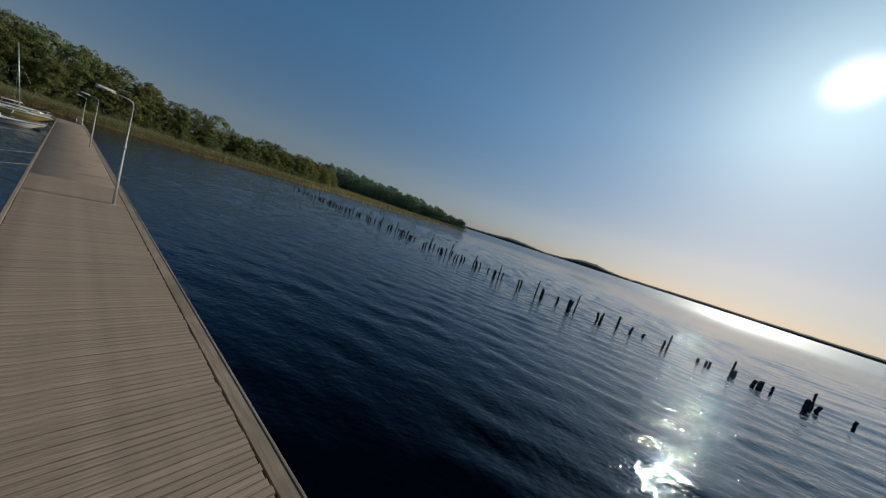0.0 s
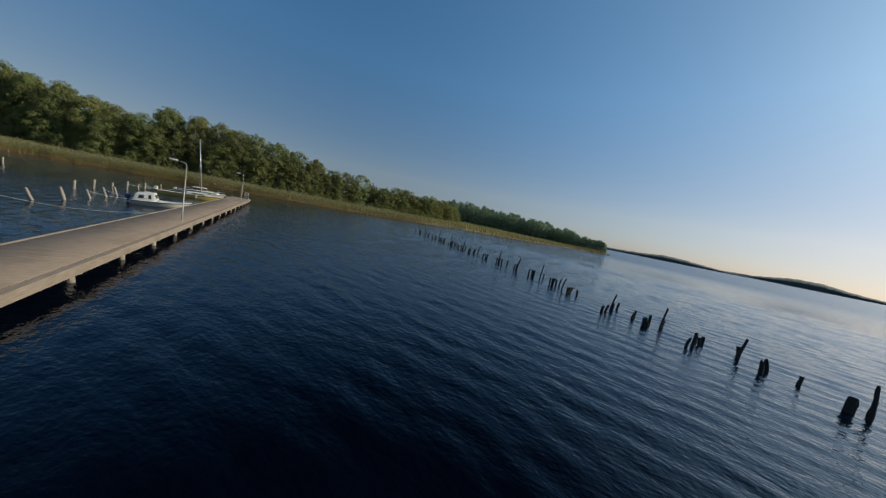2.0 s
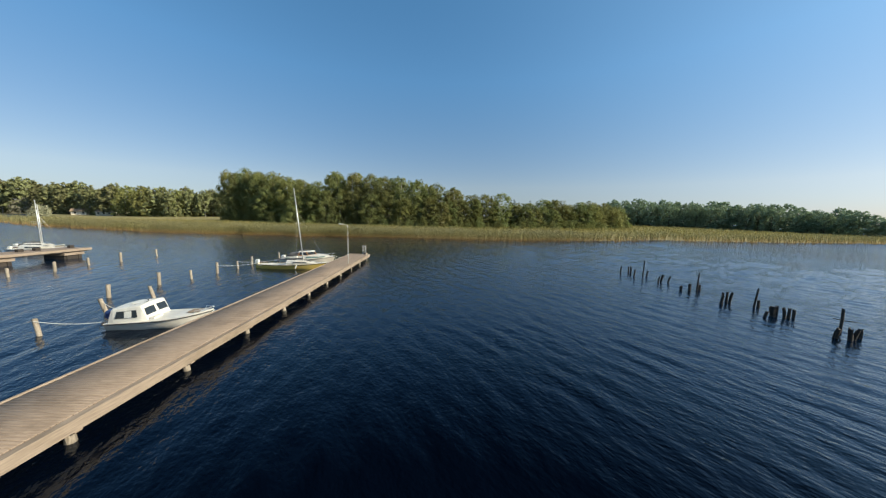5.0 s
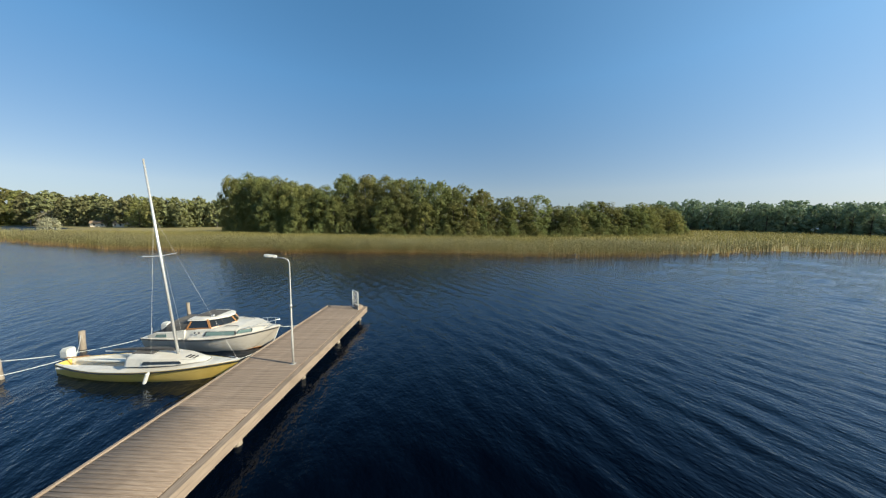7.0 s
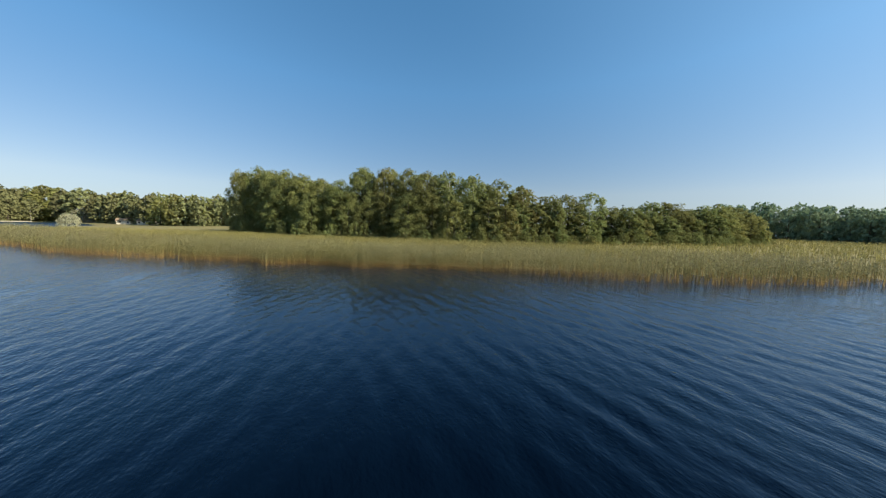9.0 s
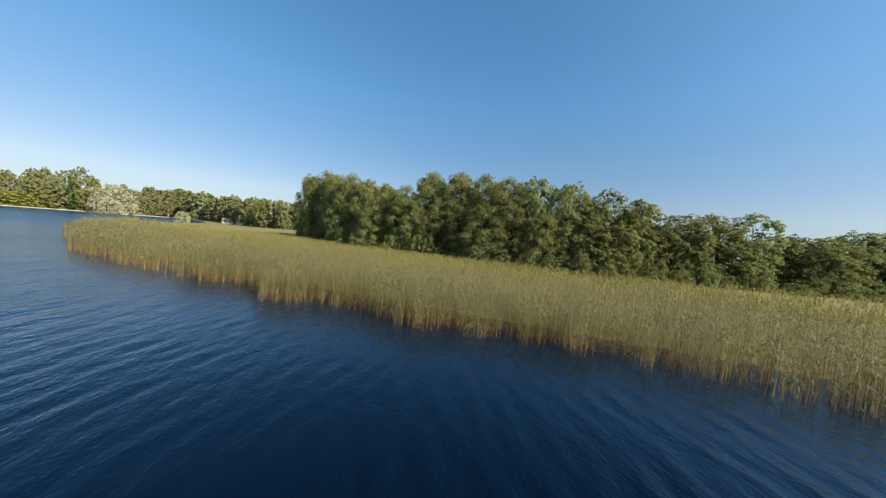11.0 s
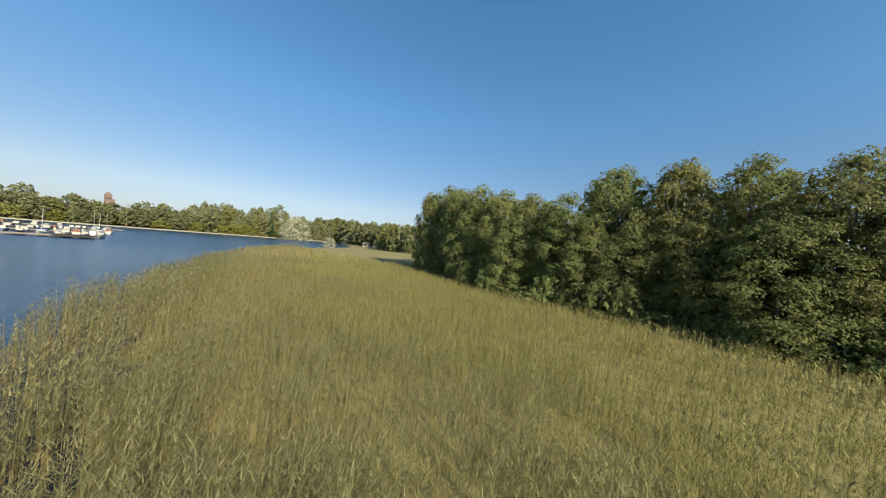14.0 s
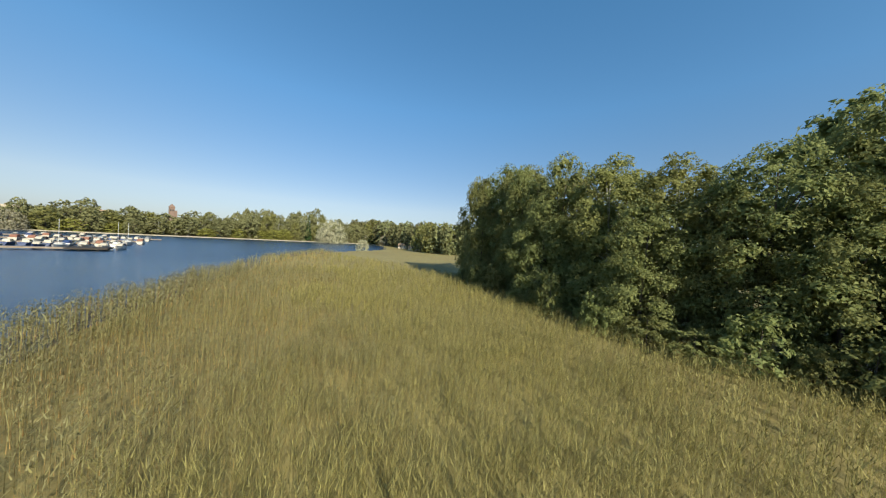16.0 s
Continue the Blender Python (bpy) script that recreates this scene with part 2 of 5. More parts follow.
WHITE = surface("white_gelcoat", (0.62, 0.60, 0.55), (0.80, 0.78, 0.73), 3.0, 0.3, 0, 0.02, 0.002, None, 0, (0.55, 0.50, 0.42))
HULL = surface("white_hull", (0.64, 0.60, 0.54), (0.78, 0.75, 0.70), 2.5, 0.35, 0, 0.02, 0.002, None, 0, (0.50, 0.42, 0.32))
YELLOW = surface("yellow_hull", (0.72, 0.48, 0.09), (0.84, 0.60, 0.16), 2.5, 0.35, 0, 0.02, 0.002, None, 0, (0.5, 0.38, 0.15))
DARK = surface("dark_rubber", (0.02, 0.02, 0.022), (0.05, 0.05, 0.055), 8.0, 0.5, 0, 0.05, 0.002)
CANVAS = surface("grey_canvas", (0.06, 0.06, 0.06), (0.13, 0.125, 0.12), 5.0, 0.85, 0, 0.3, 0.02)
NAVY = surface("blue_paint", (0.015, 0.03, 0.10), (0.03, 0.06, 0.18), 5.0, 0.4, 0, 0.02, 0.002)
TEAK = surface("varnished_teak", (0.30, 0.13, 0.045), (0.48, 0.24, 0.09), 10.0, 0.35, 0, 0.05, 0.003, (5, 1, 5))
ALU = surface("mast_aluminium", (0.66, 0.66, 0.65), (0.80, 0.80, 0.79), 10.0, 0.35, 0.5, 0.02, 0.001)
PANE = glass_material("smoked_pane", (0.02, 0.025, 0.03))
GREENPANE = glass_material("green_pane", (0.16, 0.24, 0.22), 0.12)
CREAM = surface("cream_gelcoat", (0.46, 0.41, 0.33), (0.60, 0.55, 0.46), 3.0, 0.4, 0, 0.02, 0.002)
COVER = surface("grey_tarpaulin", (0.22, 0.23, 0.24), (0.34, 0.35, 0.36), 4.0, 0.8, 0, 0.3, 0.03)
RUSSET = surface("russet_canvas", (0.20, 0.09, 0.06), (0.30, 0.15, 0.11), 5.0, 0.85, 0, 0.2, 0.02)
CLOTH = surface("white_rope", (0.55, 0.55, 0.52), (0.75, 0.75, 0.72), 20.0, 0.8, 0, 0.1, 0.002)
BARK = surface("bark", (0.05, 0.04, 0.03), (0.13, 0.105, 0.08), 4.0, 0.9, 0, 0.6, 0.03, (3, 3, 0.6), 0.15)
BIRCH = surface("birch_bark", (0.30, 0.28, 0.25), (0.62, 0.60, 0.55), 3.0, 0.8, 0, 0.2, 0.02, (1, 1, 3), 0.1)
LEAF = leaf_material("broad_leaf", (0.205, 0.220, 0.085), (0.298, 0.305, 0.124), 0.16, 0.46)
LEAF_WARM = leaf_material("yellowing_leaf", (0.238, 0.236, 0.090), (0.325, 0.312, 0.124), 0.16, 0.46)
LEAF_PARK = leaf_material("parkland_leaf", (0.165, 0.168, 0.080), (0.228, 0.224, 0.106))
# distance haze over the cape is mixed into this paler, bluer leaf green
LEAF_CAPE = leaf_material("hazed_cape_leaf", (0.20, 0.25, 0.155), (0.30, 0.35, 0.23), 0.15, 0.38)
LEAF_LIME = leaf_material("yellow_green_leaf", (0.24, 0.24, 0.06), (0.32, 0.31, 0.085))
LEAF_DARK = leaf_material("dark_needle", (0.022, 0.042, 0.016), (0.06, 0.09, 0.032))
WILLOW = leaf_material("willow_leaf", (0.29, 0.275, 0.19), (0.40, 0.375, 0.265))
REED = reed_material("reed", (0.44, 0.27, 0.11), (0.255, 0.228, 0.100), (0.275, 0.258, 0.130), 1.1)
PLUME = leaf_material("reed_plume", (0.17, 0.14, 0.08), (0.34, 0.29, 0.175), 0.0, 0.3)
MEADOW = reed_material("meadow_grass", (0.24, 0.185, 0.07), (0.265, 0.236, 0.088), (0.310, 0.280, 0.112), 0.6)
# the blue haze of the far shores is put into this wood colour
FARWOOD = surface("hazed_wooded_ridge", (0.055, 0.072, 0.072), (0.095, 0.112, 0.105), 0.08, 0.9, 0, 1.0, 6.0)
BRICK = surface("red_brick", (0.16, 0.11, 0.09), (0.22, 0.15, 0.125), 1.0, 0.85)
PLASTER = surface("pale_plaster", (0.52, 0.46, 0.36), (0.70, 0.64, 0.53), 0.8, 0.85)
TILE = surface("roof_tile", (0.26, 0.17, 0.11), (0.44, 0.33, 0.23), 0.8, 0.85)
SAND = surface("pale_quay_stone", (0.34, 0.29, 0.21), (0.50, 0.44, 0.34), 0.4, 0.9)
TEAL = surface("teal_paint", (0.03, 0.13, 0.12), (0.06, 0.20, 0.18), 2.0, 0.6)


# ---------------------------------------------------------------- building tools
def finish(bm, name, material, smooth=False):
    bmesh.ops.recalc_face_normals(bm, faces=bm.faces)
    me = bpy.data.meshes.new(name)
    bm.to_mesh(me)
    bm.free()
    me.materials.append(material)
    if smooth:
        me.polygons.foreach_set("use_smooth", [True] * len(me.polygons))
    return me


def part(name, bm, material, parent=None, label="", smooth=False):
    ob = new(name, finish(bm, name, material, smooth) if isinstance(bm, bmesh.types.BMesh) else bm)
    if parent:
        ob.parent = parent
    if label:
        ob["label"] = label
    return ob


def thing(name, label, category, group="", kind="", at=None):
    ob = new(name)
    if at is not None:
        ob.matrix_world = at
    return tagged(ob, label, category, group, kind)


def box(bm, x0, x1, y0, y1, z0, z1, bevel=0.0):
    made = bmesh.ops.create_cube(bm, size=1.0)["verts"]
    for v in made:
        v.co = Vector((x0 + (v.co.x + 0.5) * (x1 - x0), y0 + (v.co.y + 0.5) * (y1 - y0), z0 + (v.co.z + 0.5) * (z1 - z0)))
    if bevel:
        edges = list({e for v in made for e in v.link_edges})
        bmesh.ops.bevel(bm, geom=edges, offset=bevel, segments=1, affect='EDGES')
    return bm


def tube(bm, points, radii, sides=8):
    """A round bar through the points, with one radius or one for each point."""
    pts = [Vector(p) for p in points]
    if isinstance(radii, (int, float)):
        radii = [radii] * len(pts)
    rings = []
    for k, p in enumerate(pts):
        ahead = (pts[min(k + 1, len(pts) - 1)] - pts[max(k - 1, 0)]).normalized()
        side = ahead.cross(Vector((0, 0, 1)))
        side = Vector((1, 0, 0)) if side.length < 1e-3 else side.normalized()
        up = side.cross(ahead)
        rings.append([bm.verts.new(p + radii[k] * (math.cos(a) * side + math.sin(a) * up))
                      for a in (2 * math.pi * i / sides for i in range(sides))])
    for a, b in zip(rings, rings[1:]):
        for i in range(sides):
            bm.faces.new((a[i], a[(i + 1) % sides], b[(i + 1) % sides], b[i]))
    bm.faces.new(rings[0][::-1])
    bm.faces.new(rings[-1])
    return bm


def skin(bm, sections, closed=False, cap=True):
    """Quads between successive rows of points of equal number."""
    rows = [[bm.verts.new(p) for p in s] for s in sections]
    n = len(rows[0])
    for a, b in zip(rows, rows[1:]):
        for i in range(n if closed else n - 1):
            bm.faces.new((a[i], a[(i + 1) % n], b[(i + 1) % n], b[i]))
    if cap:
        bm.faces.new(rows[0][::-1])
        bm.faces.new(rows[-1])
    return bm


def tri_mesh(name, verts, tris, materials, index=None):
    me = bpy.data.meshes.new(name)
    verts, tris = np.asarray(verts, np.float32), np.asarray(tris, np.int32)
    me.vertices.add(len(verts))
    me.vertices.foreach_set("co", verts.ravel())
    me.loops.add(tris.size)
    me.loops.foreach_set("vertex_index", tris.ravel())
    me.polygons.add(len(tris))
    me.polygons.foreach_set("loop_start", np.arange(0, tris.size, 3, dtype=np.int32))
    if index is not None:
        me.polygons.foreach_set("material_index", np.asarray(index, np.int32))
    for m in materials:
        me.materials.append(m)
    me.update(calc_edges=True)
    me.validate()
    return me


# ---------------------------------------------------------------- lake, land and far shore
SHORE_X = [-900, -420, -360, -300, -231, -190, -150, -137, -106, -92, -80, -60, -40, 20, 36, 54, 70, 106, 142, 177, 190, 215, 260, 420]
SHORE_Y = [230, 215, 203, 186, 147, 98, 68, 64, 50, 46, 41, 35.5, 34, 33.5, 34.6, 37, 44, 44, 50, 46, 60, 110, 330, 900]


def inland(x, y):
    """Metres from the water's edge into the land, below nought on the lake."""
    north = y - np.interp(x, SHORE_X, SHORE_Y)
    west = -(x + np.interp(y, [-400, -100, 20, 200, 260], [300, 322, 345, 366, 366]))
    south = -108.0 - y + np.where(x > 70, -6.0 * (x - 70), 0)
    return np.maximum(np.maximum(north, west), south)


def ground_z(x, y):
    d = inland(x, y) - 4.5
    return np.where(d < 0, np.maximum(-2.2, 0.10 + 0.09 * d), np.minimum(0.10 + 0.010 * d + 0.012 * np.clip(d - 60, 0, 400), 6.0))


def grid_mesh(name, xs, ys, zfun, material):
    gx, gy = np.meshgrid(xs, ys)
    v = np.stack([gx.ravel(), gy.ravel(), zfun(gx.ravel(), gy.ravel())], 1)
    nx, ny = len(xs), len(ys)
    i = (np.arange(ny - 1)[:, None] * nx + np.arange(nx - 1)).ravel()
    return tri_mesh(name, v, np.concatenate([np.stack([i, i + 1, i + nx + 1], 1), np.stack([i, i + nx + 1, i + nx], 1)]), [material])


gxs = np.concatenate([np.arange(-4000, -500, 250), np.arange(-500, -170, 10), np.arange(-170, 230, 3), np.arange(230, 500, 15), np.arange(500, 4001, 250)])
gys = np.concatenate([np.arange(-4000, -160, 240), np.arange(-160, 20, 10), np.arange(20, 130, 3), np.arange(130, 420, 10), np.arange(420, 4001, 240)])
ground = new("ground", grid_mesh("ground", gxs, gys, ground_z, GROUND))
tagged(ground, "olive brown marshy ground sloping under the lake", "ground", kind="structure")


def spread_axis(lo, hi, fine, reach):
    """Grid lines: fine between lo and hi, then wider and wider out to the reach."""
    out, step, p = [], fine, 0.0
    while p < reach:
        step = min(step * (1.04 if step < 2.2 else 1.3), 400.0)
        p += step
        out.append(p)
    out = np.array(out)
    return np.concatenate([lo - out[::-1], np.arange(lo, hi, fine), hi + out])


def wave_z(x, y):
    """Short wind waves from the east-north-east, drawn where they can be told apart."""
    rng = np.random.default_rng(12)
    off = np.maximum(np.maximum(-22.0 - x, x - 46.0), np.maximum(-74.0 - y, y - 32.0)).clip(0)
    step = 0.29 + 0.04 * off
    total, power = np.zeros_like(x), np.full_like(x, 1e-9)
    for k in range(34):
        lam = 0.72 * 1.065 ** k
        a = radians(27.0) + rng.normal(0, 0.30)
        w = np.clip((lam / step - 2.4) / 1.2, 0, 1) * np.clip((8.5 - lam / step) / 4.0, 0, 1) * np.exp(-(np.log(lam / np.maximum(0.98, 3.5 * step)) / 0.5) ** 2)
        p = (x * math.cos(a) + y * math.sin(a)) * 6.283 / lam + rng.uniform(0, 6.28)
        total += w * lam / 6.283 * (0.6 * np.sin(p) + 0.8 * (0.6366 - np.abs(np.sin(0.5 * p))))
        power += 0.5 * w * w
    gust = 0.85 + 0.3 * np.sin(x * 0.061 + 0.9 * np.sin(y * 0.047)) * np.sin(y * 0.083 + 1.3)
    return WAVE_SLOPE * gust * total / np.sqrt(power + 0.1) * np.clip(1.0 - off / 34, 0, 1)


WAVE_SLOPE = 0.138
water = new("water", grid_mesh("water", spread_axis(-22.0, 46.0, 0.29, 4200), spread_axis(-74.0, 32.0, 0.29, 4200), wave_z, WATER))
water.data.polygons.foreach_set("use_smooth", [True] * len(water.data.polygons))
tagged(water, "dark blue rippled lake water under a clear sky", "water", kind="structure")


def ridge(name, az0, az1, far, heights, label, depth=260.0):
    """A wooded shore far over the water, with an uneven treetop line."""
    n = 90
    rows = []
    for k in range(n):
        f = k / (n - 1)
        a = radians(az0 + (az1 - az0) * f)
        h = np.interp(f, np.linspace(0, 1, len(heights)), heights)
        h += 0.12 * h * noise.noise((a * 90, 1, 2)) + 1.6 * noise.noise((a * 700, 4, 2))
        d = far
        rows.append([(d * math.cos(a), -60 + d * math.sin(a), -1.0), (d * math.cos(a), -60 + d * math.sin(a), max(0.6, 0.35 * h)),
                     ((d + 40) * math.cos(a), -60 + (d + 40) * math.sin(a), max(0.8, 0.75 * h)),
                     ((d + depth * 0.5) * math.cos(a), -60 + (d + depth * 0.5) * math.sin(a), max(1.0, h)),
                     ((d + depth) * math.cos(a), -60 + (d + depth) * math.sin(a), -1.0)])
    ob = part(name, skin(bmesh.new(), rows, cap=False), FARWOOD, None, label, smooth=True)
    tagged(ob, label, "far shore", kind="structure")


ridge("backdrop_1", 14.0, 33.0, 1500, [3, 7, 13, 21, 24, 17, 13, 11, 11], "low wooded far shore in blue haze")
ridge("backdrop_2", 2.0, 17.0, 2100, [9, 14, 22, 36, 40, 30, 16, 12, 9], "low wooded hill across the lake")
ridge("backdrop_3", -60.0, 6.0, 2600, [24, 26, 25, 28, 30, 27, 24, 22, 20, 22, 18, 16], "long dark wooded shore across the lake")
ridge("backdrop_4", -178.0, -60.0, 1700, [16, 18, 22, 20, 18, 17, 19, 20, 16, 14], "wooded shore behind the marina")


# ---------------------------------------------------------------- the long pier
H, W, PIER0, PIER1 = 0.66, 2.40, -92.0, 0.0
pier = thing("pier", "long weathered grey timber pier on wooden posts", "pier", kind="structure")
for name, x0, x1, z0, z1 in (("rim_beam", -0.20, -0.035, 0.44, 0.645), ("fascia", -0.035, 0.0, 0.36, 0.655),
                             ("rim_beam", -W, -W + 0.07, 0.40, 0.69), ("stringer", -1.32, -1.14, 0.40, 0.60), ("stringer", -2.15, -2.0, 0.40, 0.60), ("stringer", -0.55, -0.40, 0.40, 0.60)):
    part(name, box(bmesh.new(), x0, x1, PIER0, PIER1 - (0.12 if x0 > -0.1 else 0.0), z0, z1, 0.008), BEAM, pier)


def post_mesh(height, radius, below=1.6, lean=0.0, seed=0, sides=9):
    rnd = random.Random(seed)
    bm = bmesh.new()
    n = 6
    pts, rad = [], []
    for k in range(n):
        f = k / (n - 1)
        z = -below + f * (height + below)
        pts.append((lean * z + rnd.uniform(-.01, .01), rnd.uniform(-.01, .01), z))
        rad.append(radius * (1.06 - 0.12 * f) * rnd.uniform(0.95, 1.05))
    pts.append((pts[-1][0], pts[-1][1], height + 0.015))
    rad.append(radius * 0.8)
    return tube(bm, pts, rad, sides)


PIER_POST = finish(post_mesh(0.42, 0.115, 2.0, 0, 3), "post", POST, True)
PIER_CROSS = finish(box(bmesh.new(), -W + 0.1, -0.1, -0.08, 0.08, 0.26, 0.41, 0.01), "crossbeam", BEAM)
y = -0.55
while y > PIER0:
    for x in (-0.33, -2.07):
        p = new("post", PIER_POST)
        p.location, p.parent = (x, y, 0), pier
        p.rotation_euler = (0, 0, y * 1.7 + x)
    c = new("crossbeam", PIER_CROSS)
    c.location, c.parent = (0, y, 0), pier
    y -= 3.1


def lamp(y, tall, turn):
    """A bent steel pole with a flat head that reaches in over the deck."""
    ob = thing("street_lamp", "slim galvanised steel lamp post with a flat pale head", "street lamp", "lamps along the pier", at=pose(-0.5, y, H, 0, 0, turn))
    pts = [(0, 0, 0), (0, 0, 0.9), (0, 0, tall - 0.16), (-0.035, 0, tall - 0.05), (-0.14, 0, tall), (-0.46, 0, tall + 0.05)]
    part("pole", tube(bmesh.new(), pts, [0.040, 0.037, 0.023, 0.022, 0.020, 0.017], 10), ZINC, ob, smooth=True)
    head = bmesh.new()
    skin(head, [[(-0.42 - 0.42 * f, s * w, tall + 0.05 + 0.03 * f + zz) for s, zz in ((-1, 0), (-0.8, 0.055), (0.8, 0.055), (1, 0), (0.7, -0.04), (-0.7, -0.04))]
                for f, w in ((0, 0.022), (0.25, 0.055), (0.55, 0.085), (0.88, 0.080), (1, 0.045))], closed=True)
    part("lamp_head", head, WHITE, ob, "pale grey lamp head")
    part("diffuser", box(bmesh.new(), -0.78, -0.52, -0.055, 0.055, tall + 0.015, tall + 0.042, 0.006), PANE, ob)
    part("base_plate", box(bmesh.new(), -0.075, 0.075, -0.075, 0.075, -0.012, 0.014, 0.004), ZINC, ob)
    part("collar", tube(bmesh.new(), [(0, 0, tall * 0.56 - 0.07), (0, 0, tall * 0.56), (0, 0, tall * 0.56 + 0.05)], [0.036, 0.038, 0.030], 10), ZINC, ob, smooth=True)


lamp(-7.0, 3.7, 0)
lamp(-32.9, 3.6, -2)
lamp(-52.4, 3.55, 2)

railing = thing("railing", "white painted steel railing frame with thin bars at the pier end", "railing", at=pose(-0.58, -0.46, H, 0, 0, -49))
for x in (-0.39, 0.39):
    part("rail", tube(bmesh.new(), [(x, 0, 0), (x, 0, 0.5), (x, 0, 1.0)], 0.024, 8), WHITE, railing, smooth=True)
    part("foot_plate", box(bmesh.new(), x - 0.06, x + 0.06, -0.06, 0.06, 0.0, 0.012, 0.003), ZINC, railing)
part("top_bar", tube(bmesh.new(), [(-0.40, 0.0, 0.99), (0.0, 0.0, 0.992), (0.40, 0.0, 0.99)], 0.024, 8), WHITE, railing, smooth=True)
part("bottom_bar", tube(bmesh.new(), [(-0.39, 0.0, 0.24), (0.39, 0.0, 0.24)], 0.016, 8), WHITE, railing)
for k in range(7):
    x = -0.30 + 0.1 * k
    part("bar", tube(bmesh.new(), [(x, 0, 0.24), (x, 0, 0.98)], 0.007, 6), ZINC, railing)
corner = bmesh.new()
skin(corner, [[(-0.36, 0.05, z), (0.34, 0.05, z), (0.22, 0.34, z), (-0.12, 0.34, z)] for z in (0.0, 0.17)], closed=True)
bmesh.ops.bevel(corner, geom=corner.edges[:], offset=0.008, segments=1, affect='EDGES')
part("corner_block", corner, BEAM, railing, "pale timber block behind the bars")

# ---------------------------------------------------------------- mooring posts and old piles
MOOR = [finish(post_mesh(0.78 + 0.07 * k, 0.084 + 0.007 * k, 1.6, (-0.34, -0.05, -0.25, 0.03)[k], 11 + k), "mooring_post", POST, True) for k in range(4)]
rnd = random.Random(5)
MOOR_AT = [(-9.0, -31.0), (-9.1, -27.7), (-8.7, -25.5), (-8.55, -22.8), (-8.65, -20.2), (-11.8, -17.3), (-9.0, -17.4), (-11.9, -14.0), (-11.3, -12.0), (-11.0, -9.7),
           (-10.8, -7.4), (-11.0, -5.0), (-10.83, -0.16), (-9.0, -33.6), (-9.1, -36.8), (-8.9, -40.0), (-9.0, -44.0), (-9.1, -48.0),
           (-24.6, -0.8), (-24.3, -4.9), (-24.8, -7.2), (-24.2, -10.1), (-24.6, -12.5), (-24.4, -15.1), (-24.4, -18.0), (-24.6, -22.0)]
for k, (x, y) in enumerate(MOOR_AT):
    ob = new("mooring_post", MOOR[(2, 0)[k % 2] if x > -9.6 else (1, 3)[k % 2]])
    ob.location, ob.rotation_euler = (x, y, 0), (0, 0, rnd.uniform(-0.35, 0.35))
    ob.scale = (1, 1, rnd.uniform(0.80, 0.98))
    tagged(ob, "pale weathered round mooring post standing in the water", "mooring post", "mooring posts")

def pile_mesh(height, radius, lean, seed):
    """A rotten pile: tapered, uneven and split at the top."""
    rnd = random.Random(seed)
    rows = []
    for k in range(7):
        f = k / 6
        z = -1.5 + f * (height + 1.5)
        r = radius * (1.12 - 0.30 * f) * rnd.uniform(0.9, 1.1)
        cx, cy = lean * max(z, 0) + rnd.uniform(-.012, .012), rnd.uniform(-.012, .012)
        rows.append([(cx + r * rnd.uniform(0.82, 1.15) * math.cos(a), cy + r * rnd.uniform(0.82, 1.15) * math.sin(a), z - (rnd.uniform(0, 0.22) * min(1, height) if k == 6 else 0))
                     for a in (math.tau * i / 8 for i in range(8))])
    top = [Vector(p) for p in rows[-1]]
    mid = sum(top, Vector()) / 8 - Vector((0, 0, 0.05))
    rows.append([mid + (p - mid) * 0.45 for p in top])
    return finish(skin(bmesh.new(), rows, closed=True), "old_stump", PILE)


SHORT = [pile_mesh(1.0, 0.078 + 0.010 * (k % 4), 0.10 * (k % 3 - 1), 31 + k) for k in range(8)]
STOUT = [pile_mesh(1.0, 0.155, 0.05, 51 + k) for k in range(3)]
TALL = [pile_mesh(1.0, 0.066, 0.10 + 0.04 * k, 41 + k) for k in range(4)]
# along the row from the far end: place and height
PILES_NORTH = ((27.1, -5.9, 0.73), (28.1, -5.6, 0.68), (28.4, -5.5, 0.63), (27.3, -7.6, 0.73), (28.4, -7.3, 1.48), (28.6, -7.5, 0.64), (27.7, -10.2, 0.58), (28, -10.1, 0.71), (28.5, -10.3, 0.62),
               (27.5, -12.8, 0.4), (28, -13, 0.63), (28.6, -13, 1.43), (29, -12.8, 0.48), (27, -16.5, 0.67), (27.4, -16.2, 0.75), (27.9, -16, 0.76), (27.9, -16.2, 0.82), (28.5, -17.2, 1.29),
               (28.9, -17.1, 0.52), (27.1, -19, 0.41), (27.7, -18.9, -0.65), (27.9, -18.9, 0.7), (28.2, -19.1, 0.64), (28.4, -19.1, 0.64), (28.7, -19.1, 0.52), (27.2, -21.9, 0.58), (28.6, -21.1, 1.23),
               (27.5, -22.2, 0.67), (27.8, -22.1, 0.58), (28.4, -21.9, 0.53))
PILES_MIDDLE = ((28.2, -23.2, 0.51), (27.7, -24.2, 0.64), (28, -24.6, 0.55), (28.2, -24.6, 0.68), (27.3, -24.8, 0.59), (27, -24.9, 0.59), (28.5, -24.9, 1.15), (27.7, -27.8, 0.59), (27.8, -27.9, 0.55),
                (27.8, -28, 0.64), (27.1, -28.1, 0.59), (28.7, -29.2, 1.41), (27.1, -30.8, 0.74), (27.5, -30.8, 0.74), (28.6, -31, 0.55), (27.6, -31.1, 0.64), (27.4, -33.5, 0.64), (27.7, -33.5, 0.72))
